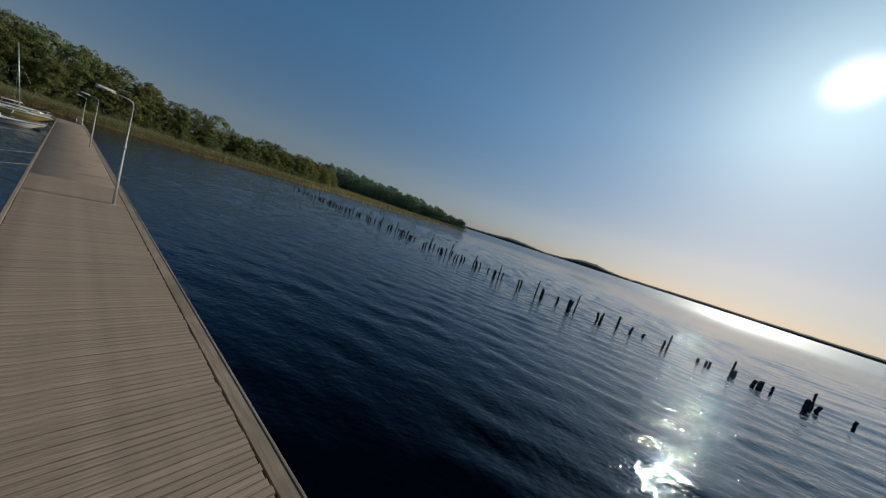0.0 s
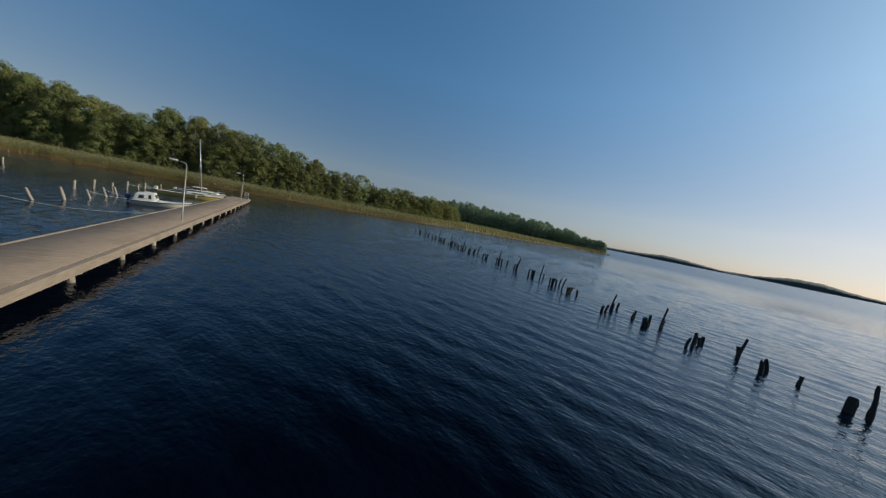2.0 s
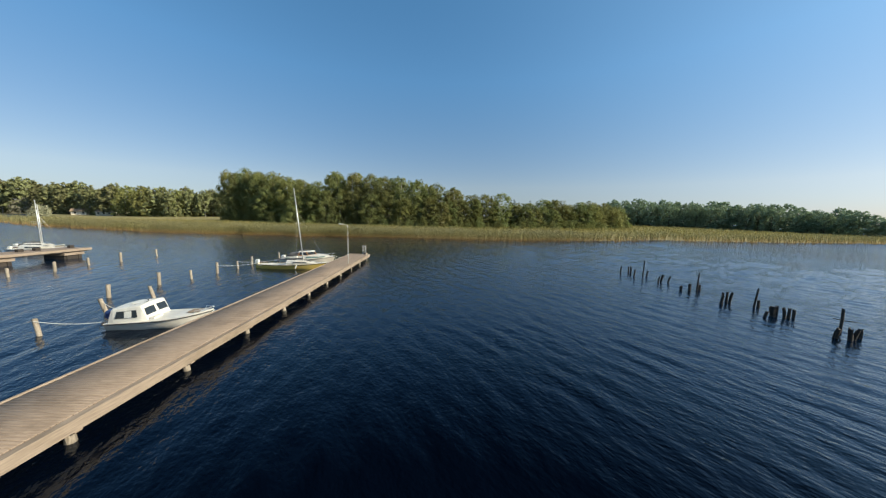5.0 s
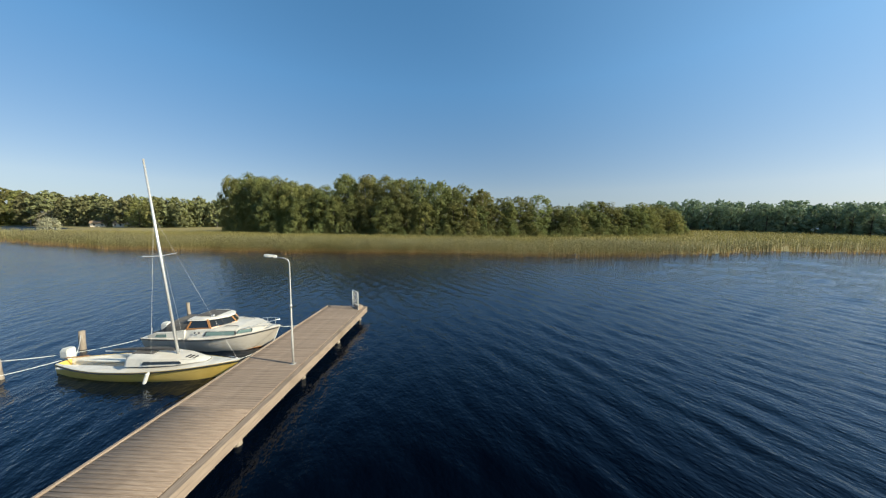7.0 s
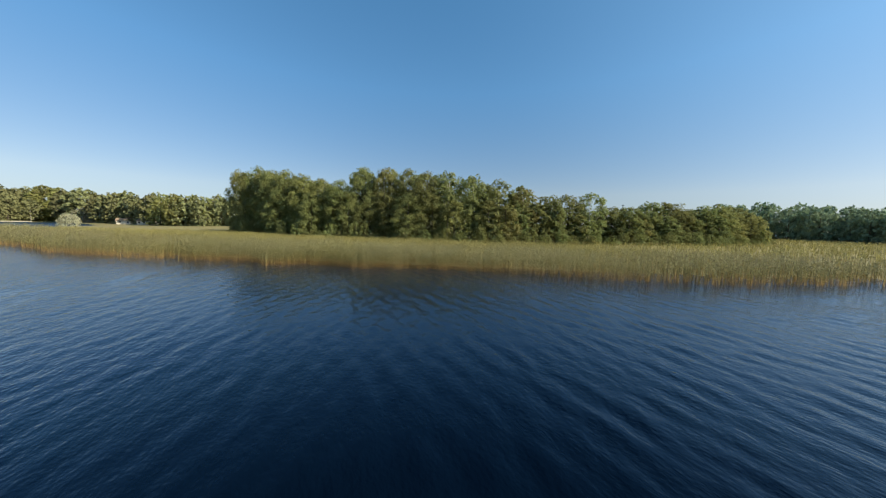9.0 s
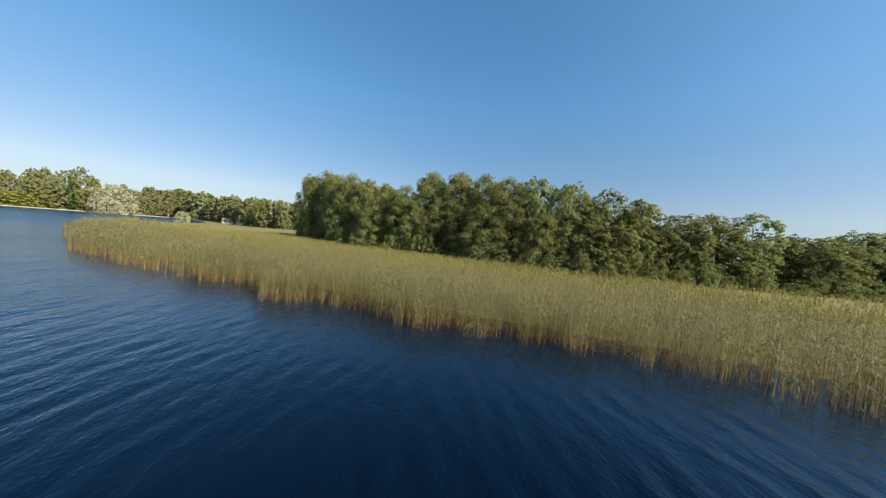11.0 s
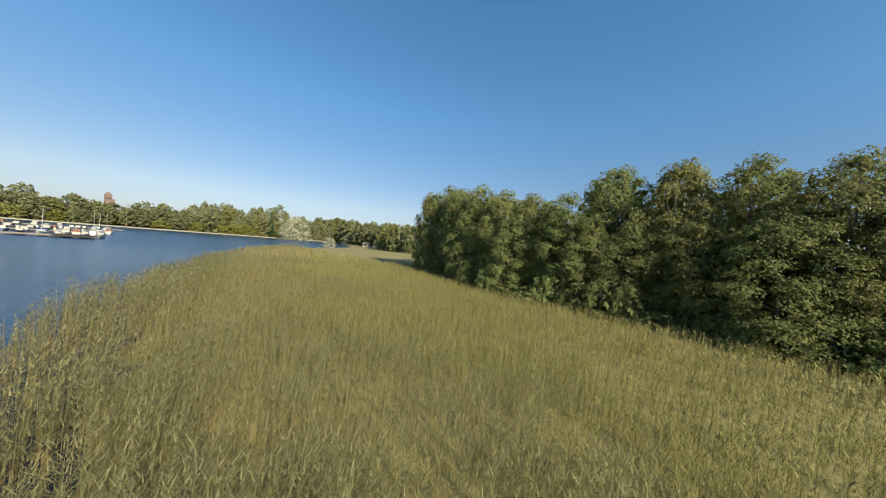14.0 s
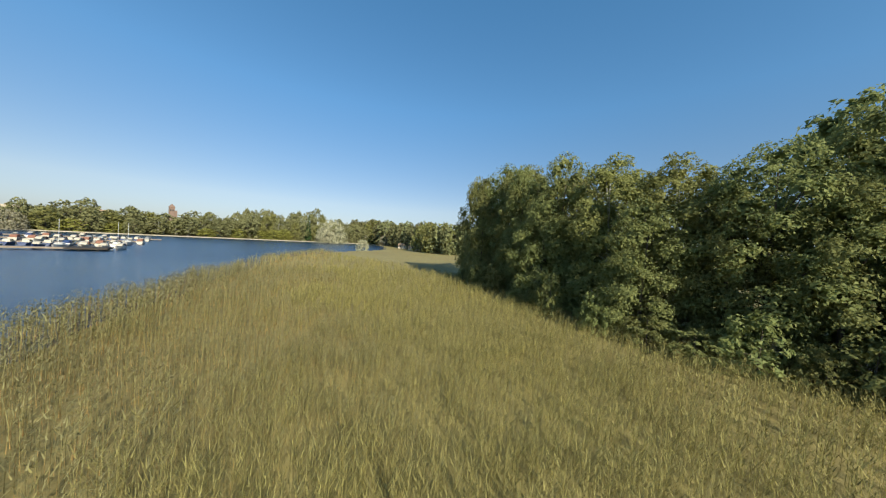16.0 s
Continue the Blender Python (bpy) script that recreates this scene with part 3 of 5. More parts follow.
PILES_BY_LAMP = ((27.3, -34, 1.48), (27.8, -35.3, 0.58), (28.3, -35.3, 0.55), (26.6, -36.5, 0.53), (27.1, -36.5, 0.66), (27.3, -36.5, 0.73), (28.6, -36.6, 0.47), (27.9, -36.8, 1.47), (28, -39.1, 0.61),
                 (26.4, -39.3, 0.64), (26.7, -39.3, 0.69), (27.3, -39.3, 0.65), (26.7, -39.4, 0.69), (26.3, -40.7, 1.06), (26.4, -41.5, 0.51), (26.1, -41.6, 0.51), (25.9, -41.6, 0.51), (26.5, -42.1, 0.42))
PILES_SOUTH = ((27, -45.1, 0.5), (25.8, -45.3, 1.22), (25.9, -45.4, 0.57), (24.3, -45.6, 0.46), (24.6, -45.7, 0.54), (26.7, -46.5, 0.43), (25.8, -46.8, 0.45), (26.3, -47.6, 0.59), (24.9, -48, -0.56),
               (26.9, -48.1, 0.51), (24.8, -48.2, 0.35), (26.2, -48.3, 1.35), (25.9, -50.2, 0.58), (26.3, -50.4, 0.45), (24, -50.5, 0.54), (25.6, -50.5, 0.47), (24.4, -50.6, 0.6), (26.7, -51.8, 0.54))
PILES_OUTER = ((25.7, -52, 1.22), (24.5, -53.1, 0.67), (25.3, -53.1, 0.64), (25.3, -54.1, 0.45), (24, -55.5, -0.64), (23.9, -55.6, 0.42), (25, -55.9, 0.56), (24, -56, 1.35), (24.7, -58.1, 0.64),
               (23.4, -58.3, 0.75), (23, -60.1, 1.3), (23.2, -60.6, -0.79), (24.2, -61.7, 0.54), (23, -62.9, -0.8), (23.7, -62.9, 0.71), (23.5, -63.3, 1.27), (23.4, -65, 0.67), (23.9, -65.2, 0.68),
               (22.6, -65.3, 0.49))
PILES_NEAR_SUN = ((24.6, -66.3, 0.89), (23.8, -67.2, 0.51), (24.8, -68, 0.26), (23.7, -69.2, 0.51), (24.2, -69.5, 0.98), (23.9, -71.1, 0.26), (23.7, -71.5, 0.3), (23.9, -71.7, 0.3), (23.9, -72.7, 0.94),
                  (23.8, -72.8, -0.42), (23.4, -73.6, 0.42), (23.3, -73.8, 0.51), (23.5, -74, 0.47), (23.8, -74.5, 0.38), (23, -75.6, -0.59), (23.4, -75.9, 0.98), (23.4, -76.1, 0.42), (23.4, -77.4, 0.38),
                  (23.3, -80.1, 0.51), (23.1, -81.6, 0.94))
for x, y, high in (*PILES_NORTH, *PILES_MIDDLE, *PILES_BY_LAMP, *PILES_SOUTH, *PILES_OUTER, *PILES_NEAR_SUN):
    stout, tall = high < 0, high > 0.9
    ob = new("old_stump", rnd.choice(STOUT if stout else TALL if tall else SHORT))
    ob.location = (x, y, 0)
    ob.rotation_euler, ob.scale = (0, 0, rnd.uniform(-0.7, 0.7) if tall else rnd.uniform(0, 6.3)), (1, 1, abs(high))
    tagged(ob, "stout black rotten timber stump in the water" if stout else "tall leaning black old timber stump in the water" if tall else "short black rotten timber stump in the water", "stump", "old stumps in the lake")
# thin rails still hang between some of the piles
for y0, y1, z in ((-30.1, -31.1, 0.42), (-24.0, -24.9, 0.6), (-21.2, -21.7, 0.75), (-38.9, -40.9, 0.5)):
    x0 = 26.9 + 0.09 * (y0 + 33.0)
    bar = part("old_rail", tube(bmesh.new(), [(x0, y0, z), (x0 + 0.3, (y0 + y1) / 2, z - 0.05), (x0 + 0.5, y1, z - 0.02)], [0.02, 0.022, 0.018], 6), PILE, None)
    tagged(bar, "thin dark broken rail between old timber stumps", "rail", "rails between the old stumps")

# ---------------------------------------------------------------- boats
def hull_shape(L, beam, bow, mid, stern, draft, stern_width=0.82, fullness=2.3, n=22, m=7):
    """Rows of points from keel to sheer for one side of a hull, stern first, along +x."""
    rows = []
    for i in range(n):
        s = i / (n - 1)
        if s < 0.38:
            b = beam / 2 * (stern_width + (1 - stern_width) * math.sin(s / 0.38 * math.pi / 2))
        else:
            b = beam / 2 * max(0.02, 1 - ((s - 0.38) / 0.62) ** fullness)
        h = stern + (mid - stern) * min(1, s / 0.45) if s < 0.45 else mid + (bow - mid) * ((s - 0.45) / 0.55) ** 1.6
        rake = 0.0
        row = []
        for k in range(m):
            v = k / (m - 1)
            lift = max(0.0, (s - 0.72) / 0.28) ** 2
            z = -draft * (1 - lift) + (h + draft * (1 - lift)) * v ** 1.35
            x = s * L + (s ** 6) * 0.10 * L * (v - 1) - (1 - s) ** 6 * 0.02 * L * (1 - v)
            row.append((x, b * (v ** 0.42 if s < 0.8 else v ** (0.42 + 0.9 * (s - 0.8) / 0.2)), z))
        rows.append(row)
    return rows


def sheer(rows):
    return [r[-1] for r in rows]


def hull_parts(boat, rows, paint, deck_paint, stripe, cut=None, below=None):
    bm = bmesh.new()
    full = [[(x, -y, z) for x, y, z in r[::-1]] + r[1:] for r in rows]
    skin(bm, full, cap=False)
    bmesh.ops.remove_doubles(bm, verts=bm.verts, dist=0.002)
    part("hull", bm, paint, boat, smooth=True)
    bm = bmesh.new()
    bm.faces.new([bm.verts.new(p) for p in full[0]])
    part("transom", bm, paint, boat)
    edge = sheer(rows)
    bm = bmesh.new()
    a, b = cut or (2.0, 2.0)
    L = edge[-1][0]
    deck = []
    for x, y, z in edge:
        w = y * 0.97
        deck.append([(x, -w, z - 0.01), (x, -w * 0.5, z + 0.045), (x, 0, z + 0.06), (x, w * 0.5, z + 0.045), (x, w, z - 0.01)])
    skin(bm, [d for d in deck if not (a <= d[0][0] / L <= b)] if not cut else [d for d in deck if d[0][0] / L >= b], cap=False)
    part("deck", bm, deck_paint, boat)
    if cut:
        well = bmesh.new()
        inner = [d for d in deck if d[0][0] / L <= b + 0.03]
        z0 = 0.12
        skin(well, [[(d[0][0], d[0][1], d[0][2]), (d[0][0], d[0][1] * 0.80, d[0][2] + 0.02), (d[0][0], d[0][1] * 0.76, z0), (d[0][0], 0, z0), (d[0][0], d[4][1] * 0.76, z0), (d[0][0], d[4][1] * 0.80, d[0][2] + 0.02), (d[0][0], d[4][1], d[0][2])] for d in inner], cap=False)
        part("cockpit", well, deck_paint, boat)
    for s in (-1, 1):
        bm = bmesh.new()
        tube(bm, [(x, s * (y + 0.012), z - 0.035) for x, y, z in edge], 0.022, 5)
        part("rubbing_strake", bm, stripe, boat)


def cabin_shell(bm, xs, half, zlow, ztop, taper=0.84):
    """A coachroof with sloping sides: xs, half-widths, foot and top heights go station by station."""
    rows = []
    for x, w, a, b in zip(xs, half, zlow, ztop):
        t = w * taper
        rows.append([(x, -w, a), (x, -t - (w - t) * 0.25, b - 0.06), (x, -t, b - 0.015), (x, -t * 0.5, b + 0.02), (x, 0, b + 0.03), (x, t * 0.5, b + 0.02), (x, t, b - 0.015), (x, t + (w - t) * 0.25, b - 0.06), (x, w, a)])
    return skin(bm, rows, cap=True)


def side_pane(points, thick=0.012, out=(0, -1, 0)):
    bm = bmesh.new()
    o = Vector(out) * thick
    skin(bm, [[Vector(p) - o for p in points], [Vector(p) + o for p in points]], closed=True)
    return bm


def outboard(boat, x, y, z, cowl):
    eng = part("outboard_motor", skin(bmesh.new(), [[(x + dx * c, y + dy * c, z + h) for dx, dy in ((-0.34, -0.10), (-0.30, -0.14), (-0.05, -0.14), (0, -0.1), (0, 0.1), (-0.05, 0.14), (-0.30, 0.14), (-0.34, 0.10))]
                                                     for h, c in ((0.02, 0.8), (0.1, 1.0), (0.34, 1.0), (0.43, 0.8))], closed=True), cowl, boat, "dark outboard motor")
    part("shaft", box(bmesh.new(), x - 0.20, x - 0.07, y - 0.05, y + 0.05, z - 0.85, z + 0.05, 0.015), DARK, eng)


def rope(points, sag, thick=0.012, label="pale mooring rope slack over the water"):
    a, b = Vector(points[0]), Vector(points[1])
    pts = [a.lerp(b, f) + Vector((0, 0, -sag * 4 * f * (1 - f))) for f in (i / 10 for i in range(11))]
    ob = part("rope", tube(bmesh.new(), pts, thick, 5), CLOTH, None)
    tagged(ob, label, "rope", "mooring ropes")


def cabin_cruiser(at):
    boat = thing("cabin_cruiser", "white cabin cruiser with teak window frames moored at the pier", "boat", at=at)
    L = 5.4
    rows = hull_shape(L, 2.2, 0.92, 0.66, 0.64, 0.28, 0.9, 2.6)
    hull_parts(boat, rows, HULL, WHITE, DARK, cut=(0.0, 0.34))
    # long low trunk over the fore part, running aft as the cockpit coaming
    trunk = part("trunk_cabin", cabin_shell(bmesh.new(), (1.8, 2.3, 3.2, 3.95, 4.5, 4.8), (0.94, 0.95, 0.92, 0.80, 0.55, 0.34), (0.62, 0.64, 0.68, 0.74, 0.80, 0.83), (0.98, 1.03, 1.06, 1.05, 0.98, 0.91), 0.86), WHITE, boat)
    for s in (-1, 1):
        for x0, x1, w0, w1, lo, hi in ((2.75, 3.90, 0.945, 0.82, 0.78, 0.93), (4.0, 4.48, 0.795, 0.575, 0.84, 0.96)):
            pts = [(x0, s * (w0 - 0.015), lo), (x1, s * (w1 - 0.015), lo + 0.02), (x1 - 0.03, s * (w1 - 0.065), hi), (x0 + 0.05, s * (w0 - 0.07), hi)]
            rim = [Vector(p) for p in pts]
            mid = sum(rim, Vector()) / 4
            part("window_frame", side_pane([mid + (p - mid) * 1.10 for p in rim], 0.012, (0, s, 0)), DARK, trunk, "dark rubber window rim")
            part("side_window", side_pane(pts, 0.02, (0, s, 0)), GREENPANE, trunk, "long pale green side window")
        wall = skin(bmesh.new(), [[(x, s * w, z0), (x, s * (w - 0.02), z1), (x, s * (w - 0.10), z1 + 0.01), (x, s * (w - 0.10), z0)] for x, w, z0, z1 in ((0.25, 0.93, 0.60, 0.74), (0.6, 0.955, 0.60, 0.86), (1.3, 0.955, 0.60, 0.90), (1.85, 0.945, 0.60, 0.99))], closed=True)
        side = part("coaming", wall, WHITE, boat)
        part("side_window", side_pane([(0.62, s * 0.952, 0.70), (1.10, s * 0.956, 0.70), (1.08, s * 0.94, 0.82), (0.66, s * 0.94, 0.80)], 0.014, (0, s, 0)), GREENPANE, side)
    part("fore_window", side_pane([(4.55, -0.34, 0.955), (4.55, 0.34, 0.955), (4.74, 0.26, 0.915), (4.74, -0.26, 0.915)], 0.012, (0.2, 0, 1)), GREENPANE, trunk, "pale green fore window")
    # wheelhouse with teak frames and hardtop
    house = part("wheelhouse", skin(bmesh.new(), [[(1.84, -0.85, 0.98), (2.92, -0.79, 1.03), (3.48, 0, 1.06), (2.92, 0.79, 1.03), (1.84, 0.85, 0.98)],
                                                   [(1.84, -0.84, 1.05), (2.90, -0.78, 1.08), (3.45, 0, 1.11), (2.90, 0.78, 1.08), (1.84, 0.84, 1.05)]], closed=True), TEAK, boat, "teak wheelhouse sill")
    posts = [((1.90, 0.83, 1.04), (2.02, 0.70, 1.36)), ((2.86, 0.78, 1.07), (2.66, 0.66, 1.38)), ((3.20, 0.42, 1.09), (2.98, 0.36, 1.40)), ((3.42, 0.0, 1.10), (3.14, 0.0, 1.41))]
    for k, (a, b) in enumerate(posts):
        for s in ((1, -1) if a[1] else (1,)):
            part("window_post", tube(bmesh.new(), [(a[0], s * a[1], a[2]), (b[0], s * b[1], b[2])], (0.04, 0.045, 0.014, 0.03)[k], 4), TEAK if k != 2 else DARK, house)
    for (a, b), (c, d) in zip(posts, posts[1:]):
        for s in (1, -1):
            q = [Vector((p[0], s * p[1], p[2])) for p in (a, c, d, b)]
            part("pane", side_pane(q, 0.004, (q[1] - q[0]).cross(q[3] - q[0]).normalized()), PANE, house)
    top = part("hardtop", cabin_shell(bmesh.new(), (1.82, 1.90, 2.55, 3.02, 3.24), (0.74, 0.77, 0.75, 0.52, 0.20), (1.345, 1.345, 1.36, 1.375, 1.385), (1.40, 1.425, 1.445, 1.44, 1.42), 0.92), WHITE, boat)
    part("sunroof_cover", box(bmesh.new(), 1.98, 2.86, -0.45, 0.45, 1.462, 1.482, 0.006), CANVAS, top, "dark grey roof panel")
    part("searchlight", tube(bmesh.new(), [(2.72, -0.5, 1.43), (2.72, -0.5, 1.50), (2.82, -0.5, 1.52)], [0.02, 0.03, 0.045], 8), ALU, top)
    hood = bmesh.new()
    skin(hood, [[(x, w * math.cos(a), zb + (zt - zb) * math.sin(a) ** 0.6 - sag * math.sin(a) ** 3) for a in (math.pi * k / 10 for k in range(11))] for x, w, zb, zt, sag in ((0.70, 0.74, 0.84, 1.04, 0.02), (0.95, 0.80, 0.86, 1.30, 0.05), (1.25, 0.82, 0.9, 1.30, 0.12), (1.58, 0.82, 0.94, 1.33, 0.06), (1.88, 0.80, 1.0, 1.40, 0.0))], cap=False)
    part("canopy", hood, CANVAS, boat, "sagging dark grey cockpit canopy")
    part("aft_hatch", box(bmesh.new(), 0.12, 0.58, -0.6, 0.6, 0.58, 0.74, 0.03), CANVAS, boat, "dark folded aft cover")
    for s in (-1, 1):
        part("pulpit_rail", tube(bmesh.new(), [(4.0, s * 0.74, 0.80), (4.15, s * 0.70, 1.02), (4.8, s * 0.40, 1.16), (5.32, s * 0.12, 1.22), (5.42, 0, 1.22)], 0.013, 6), ALU, boat)
        for x, w, z in ((4.5, 0.53, 0.80), (5.05, 0.24, 0.88)):
            part("stanchion", tube(bmesh.new(), [(x, s * w, z), (x, s * (w - 0.01), z + 0.31)], 0.011, 5), ALU, boat)
        part("grab_rail", tube(bmesh.new(), [(3.35, s * 0.60, 1.06), (3.40, s * 0.60, 1.10), (3.85, s * 0.52, 1.09), (3.9, s * 0.52, 1.05)], 0.012, 5), DARK, boat)
        for x in (2.32, 2.5):
            part("vent_cap", tube(bmesh.new(), [(x, s * 0.93, 0.90), (x, s * 0.965, 0.90)], [0.035, 0.03], 8), DARK, trunk)
    part("bow_cleat", box(bmesh.new(), 5.0, 5.16, -0.03, 0.03, 0.92, 0.97, 0.01), ALU, boat)
    outboard(boat, -0.02, 0.35, 0.45, CLOTH)
    part("bathing_ladder", tube(bmesh.new(), [(0.02, -0.5, 0.9), (-0.06, -0.5, 0.5), (-0.1, -0.5, -0.2)], 0.014, 5), ALU, boat)
    part("waterline_stain", tube(bmesh.new(), [(r[2][0], -r[2][1] * 1.02 - 0.012, 0.03) for r in rows[1:-2]], 0.016, 4), TEAK, boat, "rust-brown waterline stain")


def small_motorboat(at):
    boat = thing("motor_boat", "small white motorboat with a square cabin moored at the pier", "boat", at=at)
    L = 3.9
    rows = hull_shape(L, 1.72, 0.64, 0.44, 0.36, 0.22, 0.93, 2.8)
    hull_parts(boat, rows, HULL, WHITE, DARK, cut=(0.0, 0.10))
    part("swim_platform", box(bmesh.new(), -0.28, 0.06, -0.62, 0.62, 0.10, 0.17, 0.03), HULL, boat)
    cab = part("cabin", cabin_shell(bmesh.new(), (0.14, 0.28, 0.36, 1.30, 1.40, 1.62), (0.73, 0.75, 0.76, 0.75, 0.74, 0.72), (0.34, 0.35, 0.35, 0.38, 0.38, 0.40), (0.52, 0.96, 1.02, 1.13, 1.12, 0.50), 0.90), WHITE, boat)
    for s in (-1, 1):
        q = [(0.46, s * 0.748, 0.58), (1.28, s * 0.742, 0.62), (1.24, s * 0.700, 0.94), (0.52, s * 0.708, 0.88)]
        part("side_window", side_pane(q, 0.02, (0, s, 0)), PANE, cab, "dark cabin window")
        part("curtain", side_pane([(0.80, s * 0.748, 0.61), (1.08, s * 0.746, 0.62), (1.07, s * 0.708, 0.90), (0.81, s * 0.710, 0.89)], 0.023, (0, s, 0)), CLOTH, cab, "pale drawn curtain")
        part("windscreen", side_pane([(1.565, s * 0.62, 0.66), (1.565, s * 0.08, 0.67), (1.455, s * 0.08, 0.985), (1.455, s * 0.58, 0.965)], 0.022, (0.94, 0, 0.33)), PANE, cab, "dark windscreen pane")
        part("fore_rail", tube(bmesh.new(), [(3.3, s * 0.44, 0.56), (3.36, s * 0.42, 0.72), (3.8, s * 0.16, 0.78), (3.95, 0, 0.80)], 0.011, 5), ALU, boat)
    part("dash_step", box(bmesh.new(), 1.64, 1.86, -0.62, -0.1, 0.44, 0.56, 0.02), WHITE, cab)
    part("roof_hatch", box(bmesh.new(), 0.75, 1.2, -0.3, 0.3, 1.105, 1.145, 0.015), WHITE, cab)
    part("roof_lamp", tube(bmesh.new(), [(1.22, 0, 1.13), (1.22, 0, 1.21), (1.22, 0, 1.24)], [0.02, 0.02, 0.045], 8), DARK, cab)
    part("wiper", tube(bmesh.new(), [(0.9, -0.5, 1.08), (1.3, -0.15, 1.16)], 0.012, 4), DARK, cab)
    part("foredeck_mat", box(bmesh.new(), 2.9, 3.4, -0.26, 0.26, 0.60, 0.625, 0.01), BEAM, boat, "grey anti-slip mat")
    outboard(boat, -0.10, 0.0, 0.34, NAVY)


def sailing_boat(at, L=5.6, paint=None, tall=6.3, label="small yellow-hulled sailing boat with a white deck moored at the pier", beam=2.0, ahead=0.0, low=0.0, lean=0.42):
    boat = thing("sailing_boat", label, "boat", at=at)
    k = 1.0 if ahead else L / 5.6
    w = k * beam / 2.0
    rows = hull_shape(L, 2.0 * w, (0.74 - low) * k, (0.54 - low) * k, (0.50 - low) * k, 0.25, 0.34, 2.2)
    hull_parts(boat, rows, paint or YELLOW, WHITE, DARK, cut=(0.0, 0.30 + 0.10 * ahead))
    cab = part("cabin", cabin_shell(bmesh.new(), [v * k + ahead for v in (1.65, 1.75, 2.6, 3.4, 4.0, 4.3)], [v * w for v in (0.66, 0.70, 0.68, 0.56, 0.34, 0.18)], [v * k - low * 0.6 for v in (0.58, 0.59, 0.62, 0.64, 0.67, 0.69)], [v * k - low for v in (0.90, 0.93, 0.92, 0.86, 0.79, 0.74)], 0.80), WHITE, boat)
    for s in (-1, 1):
        part("side_window", side_pane([(2.35 * k + ahead, s * 0.69 * w, 0.70 * k - low * 0.8), (3.62 * k + ahead, s * 0.50 * w, 0.715 * k - low * 0.8), (3.50 * k + ahead, s * 0.485 * w, 0.79 * k - low * 0.9), (2.38 * k + ahead, s * 0.645 * w, 0.80 * k - low * 0.9)], 0.02, (0, s, 0)), PANE, cab, "long narrow dark cabin window")
    part("companion_cover", box(bmesh.new(), 1.6 * k + ahead, 2.4 * k + ahead, -0.25 * w, 0.25 * w, 0.93 * k - low, 0.98 * k - low, 0.012), CANVAS, cab, "grey hatch cover")
    plate = part("vent_plate", side_pane([(3.55 * k + ahead, -0.40 * w, 0.852 * k - low), (3.98 * k + ahead, -0.26 * w, 0.80 * k - low), (3.98 * k + ahead, 0.10 * w, 0.835 * k - low), (3.55 * k + ahead, 0.05 * w, 0.885 * k - low)], 0.008, (0.12, 0, 1)), WHITE, cab)
    for i in range(3):
        part("deck_vent", box(bmesh.new(), (3.62 + 0.13 * i) * k + ahead, (3.68 + 0.13 * i) * k + ahead, -0.26 * w, -0.02 * w, (0.872 - 0.016 * i) * k - low, (0.90 - 0.016 * i) * k - low, 0.004), DARK, plate)
    mx = 3.15 * k + ahead
    foot, head = Vector((mx, 0, 0.84 * k - low)), Vector((mx - lean, 0, tall + 0.8))
    mast = part("mast", tube(bmesh.new(), [foot, foot.lerp(head, 0.5), head], [0.044, 0.042, 0.03], 8), ALU, boat, "pale aluminium mast", smooth=True)
    sp = foot.lerp(head, 0.52)
    part("spreader", tube(bmesh.new(), [sp + Vector((0, -0.6, 0.05)), sp, sp + Vector((0, 0.6, 0.05))], 0.011, 5), ALU, mast)
    boom = part("boom", tube(bmesh.new(), [(mx - 0.05, 0.02, 1.0 - low), (mx - 1.3, 0.05, 0.98 - low), (mx - 2.9, 0.12, 0.86 - low)], 0.03, 7), ALU, boat)
    part("sail_cover", tube(bmesh.new(), [(mx - 0.1, 0.02, 1.07 - low), (mx - 1.0, 0.04, 1.05 - low), (mx - 2.6, 0.11, 0.93 - low)], [0.08, 0.07, 0.04], 8), CANVAS, boom, "rolled grey sail cover")
    up = foot.lerp(head, 0.72)
    for a, b in ((up, Vector((L - 0.1, 0, (0.74 - low) * k))), (up, Vector((mx - 0.35, 0.86 * w, 0.56 * k - low))), (up, Vector((mx - 0.35, -0.86 * w, 0.56 * k - low)))):
        part("stay", tube(bmesh.new(), [a, b], 0.0035, 4), ZINC, mast)
    for s in (-1, 1):
        part("pulpit", tube(bmesh.new(), [(L * 0.90, s * 0.26 * w, (0.68 - low) * k), (L * 0.93, s * 0.18 * w, (0.78 - low) * k), (L * 0.985, 0, (0.80 - low) * k)], 0.009, 5), ALU, boat)
    part("fender", tube(bmesh.new(), [(mx - 0.30, -0.98 * w, 0.50), (mx - 0.33, -1.02 * w, 0.44), (mx - 0.42, -1.07 * w, 0.14), (mx - 0.44, -1.07 * w, 0.10)], [0.02, 0.055, 0.055, 0.02], 8), CLOTH, boat, "white hanging fender")
    part("tiller", tube(bmesh.new(), [(0.05, 0, 0.62 - low), (0.9, 0.05, 0.70 - low)], 0.02, 5), TEAK, boat)
    for s in (-1, 1):
        part("cockpit_bench", box(bmesh.new(), 0.25, 1.5 * k + ahead, s * 0.40 * w - 0.14, s * 0.40 * w + 0.14, 0.30, 0.36, 0.02), WHITE, boat)
    outboard(boat, -0.02, 0.25, 0.36, CLOTH)
    return boat


